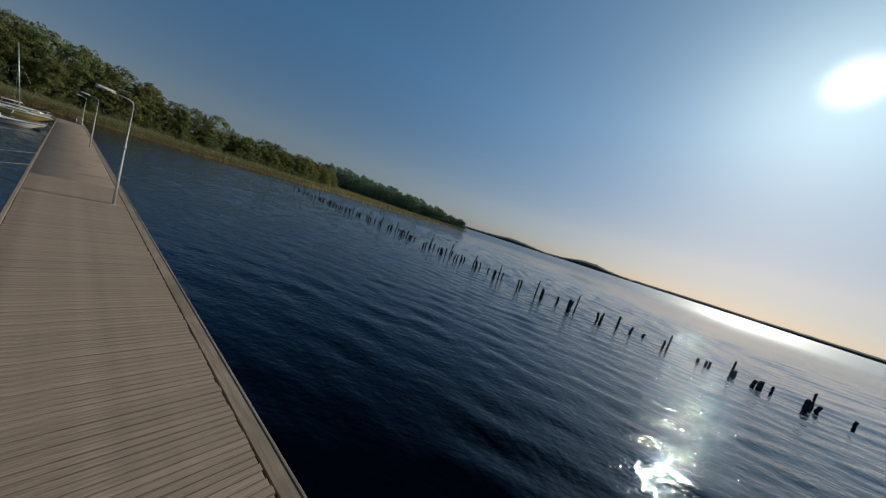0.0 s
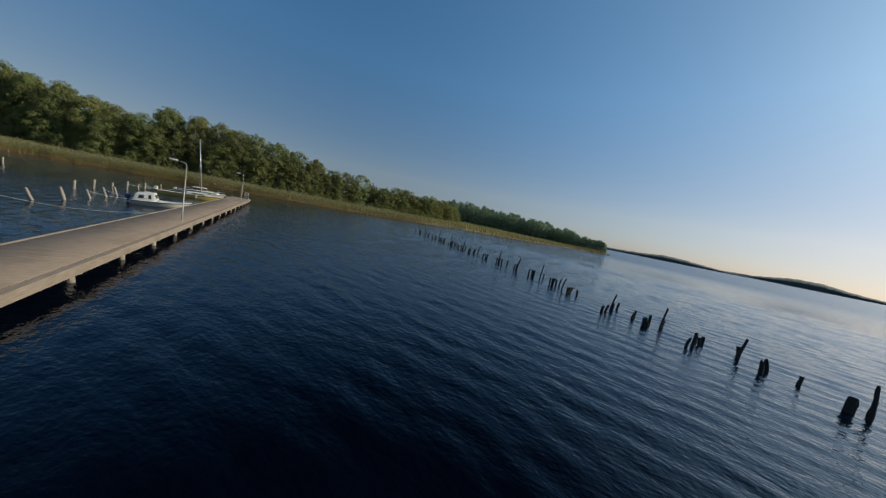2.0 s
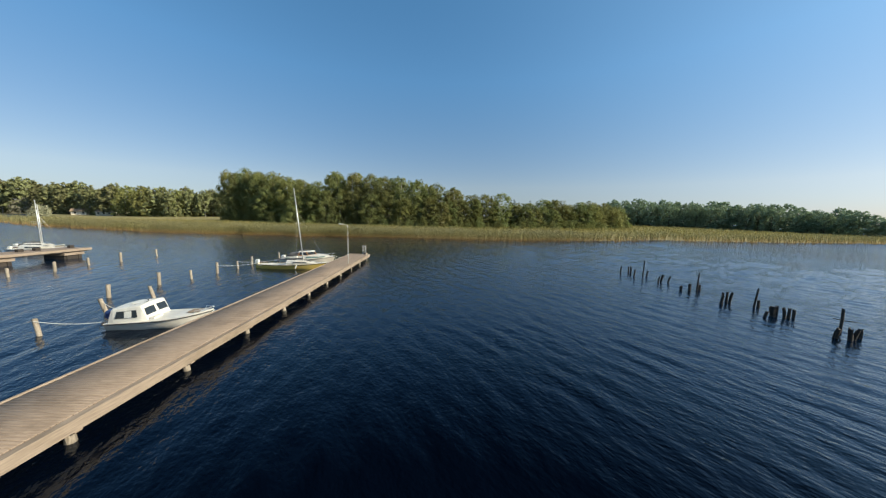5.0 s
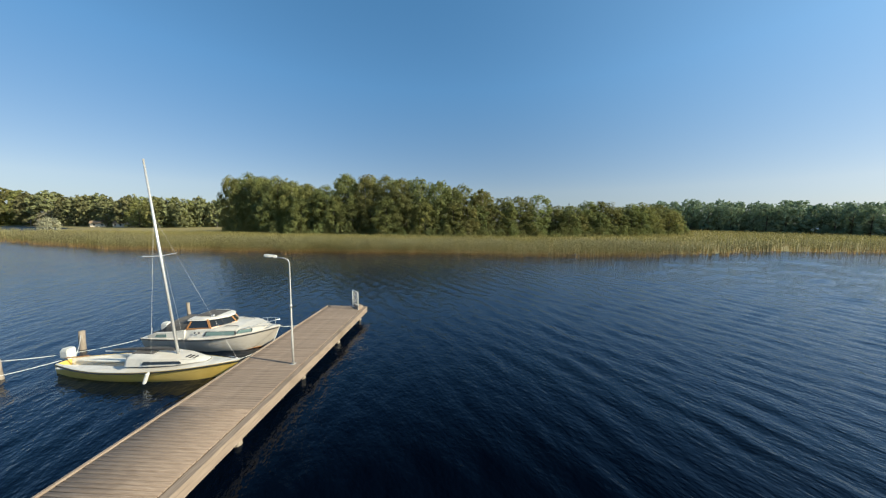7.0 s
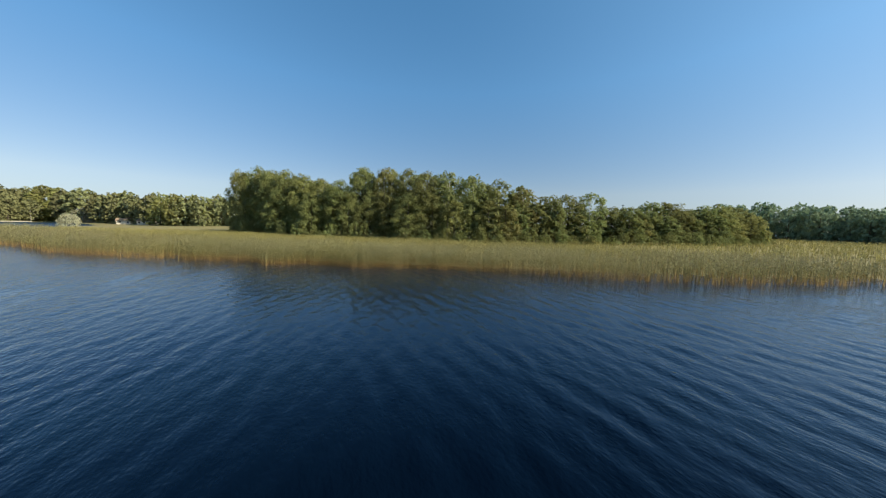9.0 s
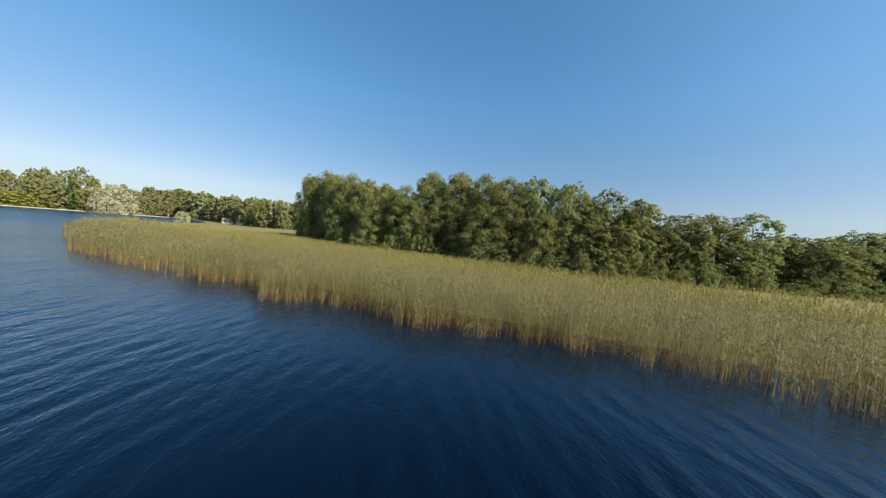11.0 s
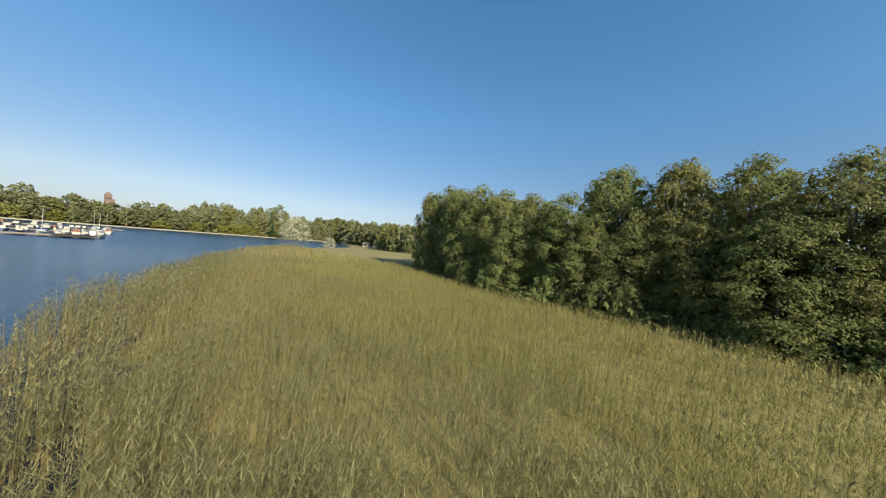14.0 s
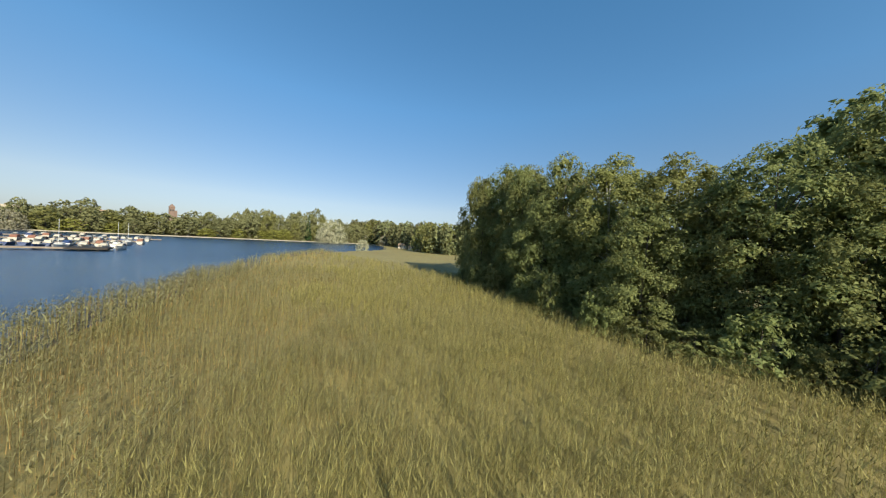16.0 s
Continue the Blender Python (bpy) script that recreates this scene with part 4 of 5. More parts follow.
cabin_cruiser(pose(-8.15, -4.2, 0, 0, 0, 1))
small_motorboat(pose(-6.55, -21.6, 0, 0, 0, 9))
yellow = sailing_boat(pose(-9.3, -6.75, 0, 0, 0, 0), 6.7, YELLOW, 6.9, beam=1.55, ahead=1.25, low=0.10, lean=0.7)
rope(((-9.2, -6.9, 0.5), (-11.03, -9.7, 0.68)), 0.12)
rope(((-9.2, -6.5, 0.5), (-11.02, -5.0, 0.68)), 0.10)
rope(((-8.0, -4.9, 0.6), (-10.82, -7.4, 0.66)), 0.15)
rope(((-6.5, -22.1, 0.4), (-8.75, -22.8, 0.62)), 0.12)
rope(((-6.6, -21.0, 0.4), (-8.85, -20.2, 0.66)), 0.12)
rope(((-2.75, -4.15, 0.93), (-2.36, -3.4, 0.69)), 0.05)
rope(((-2.75, -4.15, 0.93), (-2.36, -5.2, 0.69)), 0.05)
rope(((-2.7, -6.72, 0.64), (-2.36, -6.2, 0.69)), 0.03)
rope(((-2.68, -20.95, 0.62), (-2.36, -21.8, 0.69)), 0.02)
rope(((-9.15, -31.0, 0.62), (-2.38, -30.9, 0.69)), 0.35)
rope(((-9.15, -44.0, 0.62), (-2.38, -43.2, 0.69)), 0.35)
rope(((-9.25, -48.0, 0.62), (-2.38, -47.2, 0.69)), 0.35)

# ---------------------------------------------------------------- the second jetty
jetty = thing("jetty", "heavy timber jetty on block piers across the basin", "jetty", kind="structure")
jetty.matrix_world = pose(0.4, -2.3, 0.3)
for k in range(20):
    part("deck_bay", box(bmesh.new(), -33.6, -31.0, -37.8 + 1.9 * k, -35.92 + 1.9 * k, 0.60, 0.72 + 0.006 * (k % 3), 0.02), DECK, jetty)
part("rim_beam", box(bmesh.new(), -31.0, -30.86, -37.8, 0.3, 0.50, 0.74, 0.01), BEAM, jetty)
for x in (-33.2, -32.2, -31.4):
    part("stringer", box(bmesh.new(), x - 0.12, x + 0.12, -37.8, 0.2, 0.36, 0.60, 0.01), BEAM, jetty)
for y in (-1.2, -6.4, -11.6, -16.8, -22.0, -27.2, -32.4):
    part("pier_block", box(bmesh.new(), -33.3, -31.1, y - 0.75, y + 0.75, -1.8, 0.10, 0.06), PILE, jetty)
    part("bearer", box(bmesh.new(), -33.5, -30.95, y - 0.85, y + 0.85, 0.10, 0.36, 0.02), BEAM, jetty)
    for dy in (-0.5, 0.5):
        part("post", box(bmesh.new(), -31.25, -31.02, y + dy - 0.12, y + dy + 0.12, -1.8, 0.36, 0.02), PILE, jetty)
for y in (-0.3, -3.0, -4.2, -7.4):
    part("bollard", box(bmesh.new(), -32.6, -32.25, y - 0.2, y + 0.2, 0.72, 1.02, 0.03), PILE, jetty)
sailing_boat(pose(-41.1, -0.9, 0, 0, 0, 3), 6.2, HULL, 5.4, "white sailing boat with a bare mast at the far jetty", lean=0.12)
sailing_boat(pose(-44.1, 1.7, 0, 0, 0, 2), 5.8, HULL, 4.9, "smaller white sailing boat with a thin mast at the far jetty", lean=0.10)

# ---------------------------------------------------------------- marina, quay and houses round the bay
quay = part("quay", skin(bmesh.new(), [[(-344.5 - 0.11 * (y - 20), y, -1.0), (-344.7 - 0.11 * (y - 20), y, 0.42), (-347.5 - 0.11 * (y - 20), y, 0.62), (-347.5 - 0.11 * (y - 20), y, -1.0)] for y in range(-60, 201, 10)], closed=True), SAND, None)
tagged(quay, "pale stone bank path along the far shore", "quay", kind="structure")
dock_mesh = finish(box(bmesh.new(), -1.4, 1.4, -34, 34, 0.35, 0.75, 0.05), "dock", BEAM)
for x, y, a in ((-168, -5, 0), (-196, -6, 2), (-222, -4, 2), (-252, 0, 2)):
    ob = new("dock", dock_mesh)
    ob.location, ob.rotation_euler = (x, y, 0), (0, 0, radians(a))
    tagged(ob, "grey floating timber dock of the marina", "dock", "marina docks")


platform = part("platform", box(bmesh.new(), -173.5, -166.0, 21.5, 29.5, 0.3, 0.8, 0.05), PILE, None)
tagged(platform, "broad dark timber platform at the dock's end", "platform")


def yacht(seed):
    """A moored pleasure boat seen from afar: hull, cabin, sometimes a mast, a canopy or a cover over all."""
    rnd = random.Random(seed)
    look_of = ("white pleasure boat with a russet canopy", "blue-hulled motor boat with a low cabin", "white sailing boat with a bare mast", "boat under a grey winter cover", "low white motor boat with a blue canopy", "small cream day boat with an open cockpit")[seed]
    boat = thing("yacht", look_of + " moored in the marina", "boat", "boats in the marina")
    L = (7.4, 6.6, 8.2, 6.8, 7.0, 5.6)[seed]
    h = (1.15, 0.95, 1.05, 0.95, 1.0, 0.75)[seed]
    hull_parts(boat, hull_shape(L, L * 0.32, h * 1.25, h, h * 0.92, 0.3, 0.85, 2.4, 10, 4), NAVY if seed == 1 else CREAM if seed in (0, 3, 5) else HULL, CREAM if seed != 2 else WHITE, NAVY)
    if seed == 3:
        part("cover", cabin_shell(bmesh.new(), [L * f for f in (0.03, 0.12, 0.5, 0.8, 0.95)], [L * 0.14, L * 0.15, L * 0.16, L * 0.11, L * 0.03], [h] * 5, [h + 0.25, h + 0.6, h + 0.75, h + 0.5, h + 0.3], 0.5), COVER, boat, "grey tarpaulin")
        return boat
    top = h + (0.95, 0.75, 0.55, 0, 0.8, 0.35)[seed]
    cab = part("cabin", cabin_shell(bmesh.new(), [L * f for f in (0.30, 0.34, 0.5, 0.64, 0.72)], [L * 0.11] * 4 + [L * 0.08], [h] * 5, [top - 0.25, top, top, top - 0.3, h + 0.1]), CREAM if seed != 2 else WHITE, boat)
    for s in (-1, 1):
        part("side_window", side_pane([(L * 0.35, s * L * 0.107, h + (top - h) * 0.4), (L * 0.58, s * L * 0.107, h + (top - h) * 0.38), (L * 0.54, s * L * 0.098, h + (top - h) * 0.75), (L * 0.36, s * L * 0.098, h + (top - h) * 0.8)], 0.03, (0, s, 0)), PANE, cab)
    if seed in (0, 4):
        part("canopy", cabin_shell(bmesh.new(), [L * f for f in (0.03, 0.1, 0.31)], [L * 0.12] * 3, [h] * 3, [h + 0.45, top - 0.1, top + 0.05]), NAVY if seed == 4 else RUSSET, boat, "blue boat canopy" if seed == 4 else "russet boat canopy")
    if seed == 2:
        part("mast", tube(bmesh.new(), [(L * 0.55, 0, top), (L * 0.53, 0, 8.5)], 0.05, 5), ALU, boat)
        part("boom", tube(bmesh.new(), [(L * 0.54, 0, top + 0.5), (L * 0.15, 0, top + 0.45)], 0.09, 5), COVER, boat, "furled sail under a cover")
    return boat


YACHTS = [yacht(k) for k in range(6)]
rnd = random.Random(21)
spots = []
for x in (-168, -196, -222, -252):
    for s in (-1, 1):
        y = -37.0
        while y < 31 and not (s > 0 and x == -168):
            if rnd.random() < (0.95 if y > 4 else 0.5):
                spots.append((x + s * 6.2, y, 0 if s < 0 else 180))
            y += rnd.uniform(3.2, 4.4)
for k, (x, y, a) in enumerate(spots):
    m = pose(x - (5 if a == 0 else -5), y, 0, 0, 0, a + rnd.uniform(-4, 4))
    if k < 6:
        YACHTS[k].matrix_world = m
    else:
        copy_thing(YACHTS[2 if k % 13 == 7 else rnd.choice((0, 0, 1, 3, 4, 5))], m)


def house(x, y, w, d, eaves, ridge_z, turn, wall_m, roof_m, label, rows=1):
    z = float(ground_z(np.array(x), np.array(y)))
    ob = thing("house", label, "house", "houses round the bay", at=pose(x, y, z, 0, 0, turn))
    part("wall", box(bmesh.new(), -w / 2, w / 2, -d / 2, d / 2, -0.5, eaves, 0.02), wall_m, ob)
    bm = bmesh.new()
    o = 0.5
    skin(bm, [[(sx * (w / 2 + o), -d / 2 - o, eaves - 0.1), (sx * (w / 2 + o), 0, ridge_z), (sx * (w / 2 + o), d / 2 + o, eaves - 0.1)] for sx in (-1, 1)], closed=True)
    part("roof", bm, roof_m, ob)
    for r in range(rows):
        for k in range(max(2, int(w / 3))):
            xx = -w / 2 + (k + 0.5) * w / max(2, int(w / 3))
            for s in (-1, 1):
                part("window", box(bmesh.new(), xx - 0.5, xx + 0.5, s * d / 2 - 0.04, s * d / 2 + 0.04, 1.0 + 2.8 * r, 2.3 + 2.8 * r, 0.01), PANE, ob)
    for sx in (-1, 1):
        part("window", box(bmesh.new(), sx * w / 2 - 0.04, sx * w / 2 + 0.04, -0.6, 0.6, 1.0, 2.3, 0.01), PANE, ob)
    part("chimney", box(bmesh.new(), w * 0.2, w * 0.2 + 0.7, -0.35, 0.35, eaves, ridge_z + 0.8, 0.02), BRICK, ob)


house(-356, -17, 11, 8, 3.6, 6.6, 80, PLASTER, TILE, "pale plastered house with a brown roof", 1)
house(-398, -62, 26, 11, 11.0, 15.5, 75, PLASTER, SAND, "long pale house among trees on the slope", 3)
house(-420, -20, 15, 10, 14.0, 17.0, 85, PLASTER, TILE, "pale house with a tiled roof among trees", 4)
house(-372, 58, 12, 6, 3.0, 4.4, 88, TEAL, TILE, "low teal boathouse on the bank", 1)
house(-300, 214, 9, 6, 2.8, 4.6, 30, PLASTER, TILE, "small white cottage beyond the bay", 1)
house(-262, 190, 8, 6, 2.8, 4.6, 40, PLASTER, TILE, "small cottage with a reddish roof", 1)
house(-238, 186, 9, 6, 2.8, 4.4, 20, PLASTER, TILE, "small pale cottage at the meadow's edge", 1)
tower = thing("tower", "square red brick tower rising above the trees", "tower", at=pose(-860, 1.5, 3, 0, 0, 12))
part("shaft", box(bmesh.new(), -4.2, 4.2, -4.2, 4.2, -3, 42, 0.1), BRICK, tower)
part("cornice", box(bmesh.new(), -4.6, 4.6, -4.6, 4.6, 42, 43.4, 0.1), BRICK, tower)
part("roof", skin(bmesh.new(), [[(sx * w, sy * w, z) for sx, sy in ((-1, -1), (1, -1), (1, 1), (-1, 1))] for w, z in ((4.4, 43.4), (2.6, 46.5), (0.5, 49.0))], closed=True), BRICK, tower, "low hipped tile roof")
part("stair_turret", box(bmesh.new(), -2.5, 3.5, 4.2, 8.2, -3, 36, 0.1), BRICK, tower)
for k in range(3):
    part("window", box(bmesh.new(), 4.18, 4.3, -2.9 + 2.1 * k, -1.7 + 2.1 * k, 34, 38, 0.02), PANE, tower)

# ---------------------------------------------------------------- trees
def leaf_cloud(rng, centres, radii, count, size, flat=0.66, spray=16, hang=0.0):
    """Small leaves in drooping sprays on the outside of many overlapping clumps: corners and triangles."""
    centres, radii = np.asarray(centres), np.asarray(radii)
    w = radii ** 2
    n = count // spray
    pick = rng.choice(len(centres), n, p=w / w.sum())
    way = rng.normal(size=(n, 3))
    out = centres[pick] * (1, 1, 0)
    out /= np.linalg.norm(out, axis=1, keepdims=True) + 0.4
    way += 0.6 * out + (0, 0, 0.3)
    way /= np.linalg.norm(way, axis=1, keepdims=True)
    hub = centres[pick] + way * radii[pick, None] * rng.uniform(0.70, 1.03, (n, 1)) * (1, 1, flat)
    tilt = 0.62 * way + (0, 0, 0.62) + rng.normal(scale=0.22, size=(n, 3))
    tilt /= np.linalg.norm(tilt, axis=1, keepdims=True)
    reach = radii[pick, None] * rng.uniform(0.18, 0.36, (n, 1))
    tilt, reach, hub = (np.repeat(q, spray, 0) for q in (tilt, reach, hub))
    count = n * spray
    e1 = np.cross(tilt, (0.3, 0.2, 1.0))
    e1 /= np.linalg.norm(e1, axis=1, keepdims=True) + 1e-6
    e2 = np.cross(tilt, e1)
    a, q = rng.uniform(0, 2 * np.pi, (count, 1)), np.sqrt(rng.random((count, 1)))
    at = hub + (e1 * np.cos(a) + e2 * np.sin(a)) * q * reach - tilt * reach * (0.4 * q * q - rng.normal(0, 0.20, (count, 1)))
    at[:, 2:] -= hang * reach * q * rng.uniform(0.3, 1.8, (count, 1))
    face = tilt + 0.5 * (e1 * np.cos(a) + e2 * np.sin(a)) * q + rng.normal(scale=0.45, size=(count, 3))
    face /= np.linalg.norm(face, axis=1, keepdims=True)
    side = np.cross(face, rng.normal(size=(count, 3)))
    side /= np.linalg.norm(side, axis=1, keepdims=True) + 1e-6
    up = np.cross(face, side)
    s = size * rng.uniform(0.6, 1.3, (count, 1))
    # broader inner sprays close the crown
    deep = rng.random(n) < 0.12
    inner = np.repeat(deep, spray)
    core = np.repeat(centres[pick], spray, 0)
    at[inner] = core[inner] + (at[inner] - core[inner]) * rng.uniform(0.25, 0.55, (inner.sum(), 1))
    s[inner] = np.repeat(radii[pick], spray)[inner, None] * 0.30
    v = np.stack([at - side * s * 0.46 - up * s * rng.uniform(0.2, 0.6, (count, 1)), at + side * s * 0.46 - up * s * rng.uniform(0.2, 0.6, (count, 1)), at + up * s * 0.85], 1).reshape(-1, 3)
    return v, np.arange(count * 3).reshape(-1, 3)


def broadleaf(seed, tall, wide, foot, leaves, size, bark, leaf, clumps=46, droop=0.0, spray=16):
    """A tree of its own: tapered trunk with limbs, and a crown of many small leaf sprays in uneven clumps."""
    rng = np.random.default_rng(seed)
    rnd = random.Random(seed)
    centres, radii = [], []
    for k in range(clumps):
        f = (k + 0.5) / clumps
        z = foot + (tall - foot) * (1 - (1 - f) ** 0.85) if f > 0.5 else foot + (tall - foot) * f
        g = (z - foot) / (tall - foot)
        reach = wide * 0.5 * math.sqrt(max(0.06, 1 - (abs(g - 0.40) / (0.63 if g > 0.4 else 0.56)) ** 2.6)) * rnd.uniform(0.85, 1.1)
        r = wide * rnd.uniform(0.14, 0.23) * (34 / clumps) ** 0.42
        a = k * 2.399 + rnd.uniform(-0.4, 0.4)
        q = max(0.0, reach - r) * rnd.uniform(0.75, 1.12)
        centres.append((q * math.cos(a), q * math.sin(a), z - r * 0.5))
        radii.append(r)
    bm = bmesh.new()
    bend = [rnd.uniform(-0.03, 0.03) * tall for _ in range(2)]
    spine = [(bend[0] * f * f, bend[1] * f * f, tall * 0.86 * f) for f in (0, 0.04, 0.2, 0.45, 0.7, 1)]
    spine[0] = (0, 0, -0.4)
    tube(bm, spine, [tall * c for c in (0.022, 0.0165, 0.013, 0.010, 0.006, 0.002)], 8)
    for k in range(0, clumps, 3):
        c = Vector(centres[k])
        z = max(0.12 * tall, c.z * 0.72)
        f = min(1, z / (tall * 0.86))
        b = Vector((bend[0] * f * f, bend[1] * f * f, z))
        m = b.lerp(c, 0.55) + Vector((0, 0, -0.03 * tall))
        tube(bm, [b, m, c], [tall * 0.006 * (1.2 - f), tall * 0.0035, tall * 0.0012], 5)
    ob = thing("tree", "", "tree")
    part("trunk", bm, bark, ob, smooth=True)
    v, t = leaf_cloud(rng, centres, radii, leaves, size, spray=spray, hang=2.0 * droop)
    if droop:
        v[:, 2] -= droop * np.clip(np.hypot(v[:, 0], v[:, 1]) - wide * 0.25, 0, None)
    v[:, 2] = np.maximum(v[:, 2], 0.15)
    part("crown", tri_mesh("crown", v, t, [leaf]), None, ob)
    return ob


def spruce(seed, tall, wide, leaves, size):
    rng = np.random.default_rng(seed)
    centres, radii = [], []
    for k in range(60):
        g = (k + 0.5) / 60
        a = k * 2.399
        reach = wide * 0.5 * (1 - g) ** 0.85
        centres.append((reach * 0.72 * math.cos(a), reach * 0.72 * math.sin(a), 1.0 + (tall - 1.4) * g - 0.12 * reach))
        radii.append(0.25 + reach * 0.42)
    ob = thing("tree", "", "tree")
    part("trunk", tube(bmesh.new(), [(0, 0, -0.4), (0, 0, tall * 0.5), (0, 0, tall)], [tall * 0.016, tall * 0.010, 0.02], 7), BARK, ob, smooth=True)
    v, t = leaf_cloud(rng, centres, radii, leaves, size, flat=0.5, spray=6)
    v[:, 2] = np.maximum(v[:, 2], 0.15)
    part("crown", tri_mesh("crown", v, t, [LEAF_DARK]), None, ob)
    return ob


NEAR_KIND = [broadleaf(100 + k, 15.0, w, 0.4, 22500, 0.185, BARK, lf, c, dr, 9) for k, (w, lf, dr, c) in enumerate(
    ((11.0, LEAF, 0, 46), (10.0, LEAF, 0, 40), (12.5, LEAF_WARM, 0, 52), (9.5, LEAF, 0.05, 38)))]
EDGE_KIND = [broadleaf(110 + k, 15.0, w, 0.4, 6500, 0.37, BARK, lf, c, 0, 9) for k, (w, lf, c) in enumerate(
    ((9.0, LEAF, 34), (10.0, LEAF_WARM, 38), (8.0, LEAF, 30), (7.5, LEAF, 28)))]
TALL_KIND = [broadleaf(140 + k, 20.0, w, 3.0, 9500, 0.33, b, lf, c, dr, 14) for k, (w, b, lf, dr, c) in enumerate(
    ((13.0, BARK, LEAF, 0, 44), (11.5, BIRCH, LEAF_WARM, 0.15, 40), (14.0, BARK, LEAF, 0, 50), (11.5, BIRCH, LEAF, 0.1, 38)))]
HIGH_KIND = [broadleaf(150 + k, 20.0, w, 2.5, 19000, 0.225, b, lf, c, dr, 9) for k, (w, b, lf, dr, c) in enumerate(
    ((13.0, BARK, LEAF, 0, 48), (12.0, BIRCH, LEAF_WARM, 0.12, 44), (13.5, BARK, LEAF, 0, 52)))]
BACK_KIND = [broadleaf(160 + k, 20.0, w, 6.0, 2400, 0.66, BARK, lf, 36, 0, 6) for k, (w, lf) in enumerate(
    ((13.0, LEAF), (12.0, LEAF_WARM), (14.0, LEAF)))]
FAR_KIND = [broadleaf(180 + k, 15.0, w, f, 1800, 0.84, b, lf, c, 0, 4) for k, (w, f, b, lf, c) in enumerate(
    ((11.0, 0.5, BARK, LEAF_PARK, 62), (10.0, 2.5, BIRCH, LEAF_PARK, 56), (12.0, 0.5, BARK, LEAF_PARK, 66), (10.0, 0.4, BARK, LEAF_WARM, 56), (11.0, 0.3, BARK, LEAF_LIME, 40)))]
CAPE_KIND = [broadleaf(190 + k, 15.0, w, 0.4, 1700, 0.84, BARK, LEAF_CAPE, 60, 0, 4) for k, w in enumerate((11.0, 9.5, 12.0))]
SPRUCES = [spruce(220, 17.0, 6.0, 2600, 0.46), spruce(221, 15.0, 5.0, 2200, 0.5)]
BUSHES = [broadleaf(240 + k, 4.0, 4.6, 0.2, 2600, 0.17, BARK, lf, 28, 0.1, 15) for k, lf in enumerate((LEAF, LEAF))]
WILLOWS = [broadleaf(260 + k, 15.0, 21.0, 0.6, 3200, 0.6, BARK, WILLOW, 56, 0.2, 4) for k in range(2)]
STOCK = NEAR_KIND + HIGH_KIND + EDGE_KIND + TALL_KIND + BACK_KIND + FAR_KIND + CAPE_KIND + SPRUCES + BUSHES + WILLOWS
used = set()


def plant(kind, x, y, scale, tall, label, group):
    """The first tree of a kind is the one that was built; later ones are copies."""
    m = pose(x, y, float(ground_z(np.array(x), np.array(y))) - 0.1, 0, 0, rnd.uniform(0, 360)) @ Matrix.Diagonal((scale, scale, tall, 1))
    if kind not in used:
        used.add(kind)
        kind.matrix_world = m
        ob = kind
    else:
        ob = copy_thing(kind, m)
        ob.matrix_basis = m
    return tagged(ob, label, "tree", group)


def wood(name, label, spots):
    """A far wood as one object: kinds, places and sizes of its trees."""
    vs, ts, ix, mats, base = [], [], [], [], 0
    for kind, x, y, scale, tall in spots:
        a = rnd.uniform(0, 6.28)
        z = float(ground_z(np.array(x), np.array(y))) - 0.1
        for o in kind.children:
            me = o.data
            co = np.empty(len(me.vertices) * 3, np.float32)
            me.vertices.foreach_get("co", co)
            co = co.reshape(-1, 3) * (scale, scale, tall)
            co = co @ np.array([[math.cos(a), math.sin(a), 0], [-math.sin(a), math.cos(a), 0], [0, 0, 1]]) + (x, y, z)
            me.calc_loop_triangles()
            tr = np.empty(len(me.loop_triangles) * 3, np.int32)
            me.loop_triangles.foreach_get("vertices", tr)
            if me.materials[0] not in mats:
                mats.append(me.materials[0])
            vs.append(co)
            ts.append(tr.reshape(-1, 3) + base)
            ix.append(np.full(len(tr) // 3, mats.index(me.materials[0])))
            base += len(co)
    ob = new(name, tri_mesh(name, np.concatenate(vs), np.concatenate(ts), mats, np.concatenate(ix)))
    tagged(ob, label, "trees", kind="stuff")


FRONT_X = [-88, -80, -63, -50, -37, -22, -6, 5, 15, 30, 53, 80, 103, 118, 132]
FRONT_Y = [95, 90, 84, 78.5, 79, 79, 76, 77, 80, 85, 92, 100, 112, 130, 155]
rnd = random.Random(77)
x = -86.5
while x < 133:
    fy = float(np.interp(x, FRONT_X, FRONT_Y))
    kind = rnd.choice(NEAR_KIND if x < 0 else EDGE_KIND)
    big = float(np.interp(x, [-86, -72, -62, -50, -20, 0, 18, 48, 133], [1.55, 1.52, 1.30, 0.98, 0.92, 0.95, 0.88, 0.74, 0.70]))
    plant(kind, x, fy + 3.0 + rnd.uniform(0, 5.0), rnd.uniform(0.75, 1.05), big * (rnd.uniform(0.80, 1.08) if x > -70 else rnd.uniform(0.95, 1.04)), "leafy green broadleaf tree at the wood's edge", "trees of the wood")
    for side in (-1.6, 1.6):
        plant(rnd.choice(BUSHES), x + side + rnd.uniform(-1, 1), fy + rnd.uniform(0.8, 2.4), rnd.uniform(0.7, 1.25), rnd.uniform(0.6, 1.5), "low leafy bush in front of the wood", "bushes")
    x += rnd.uniform(5.0, 7.2) if x < -5 else rnd.uniform(3.9, 5.2)
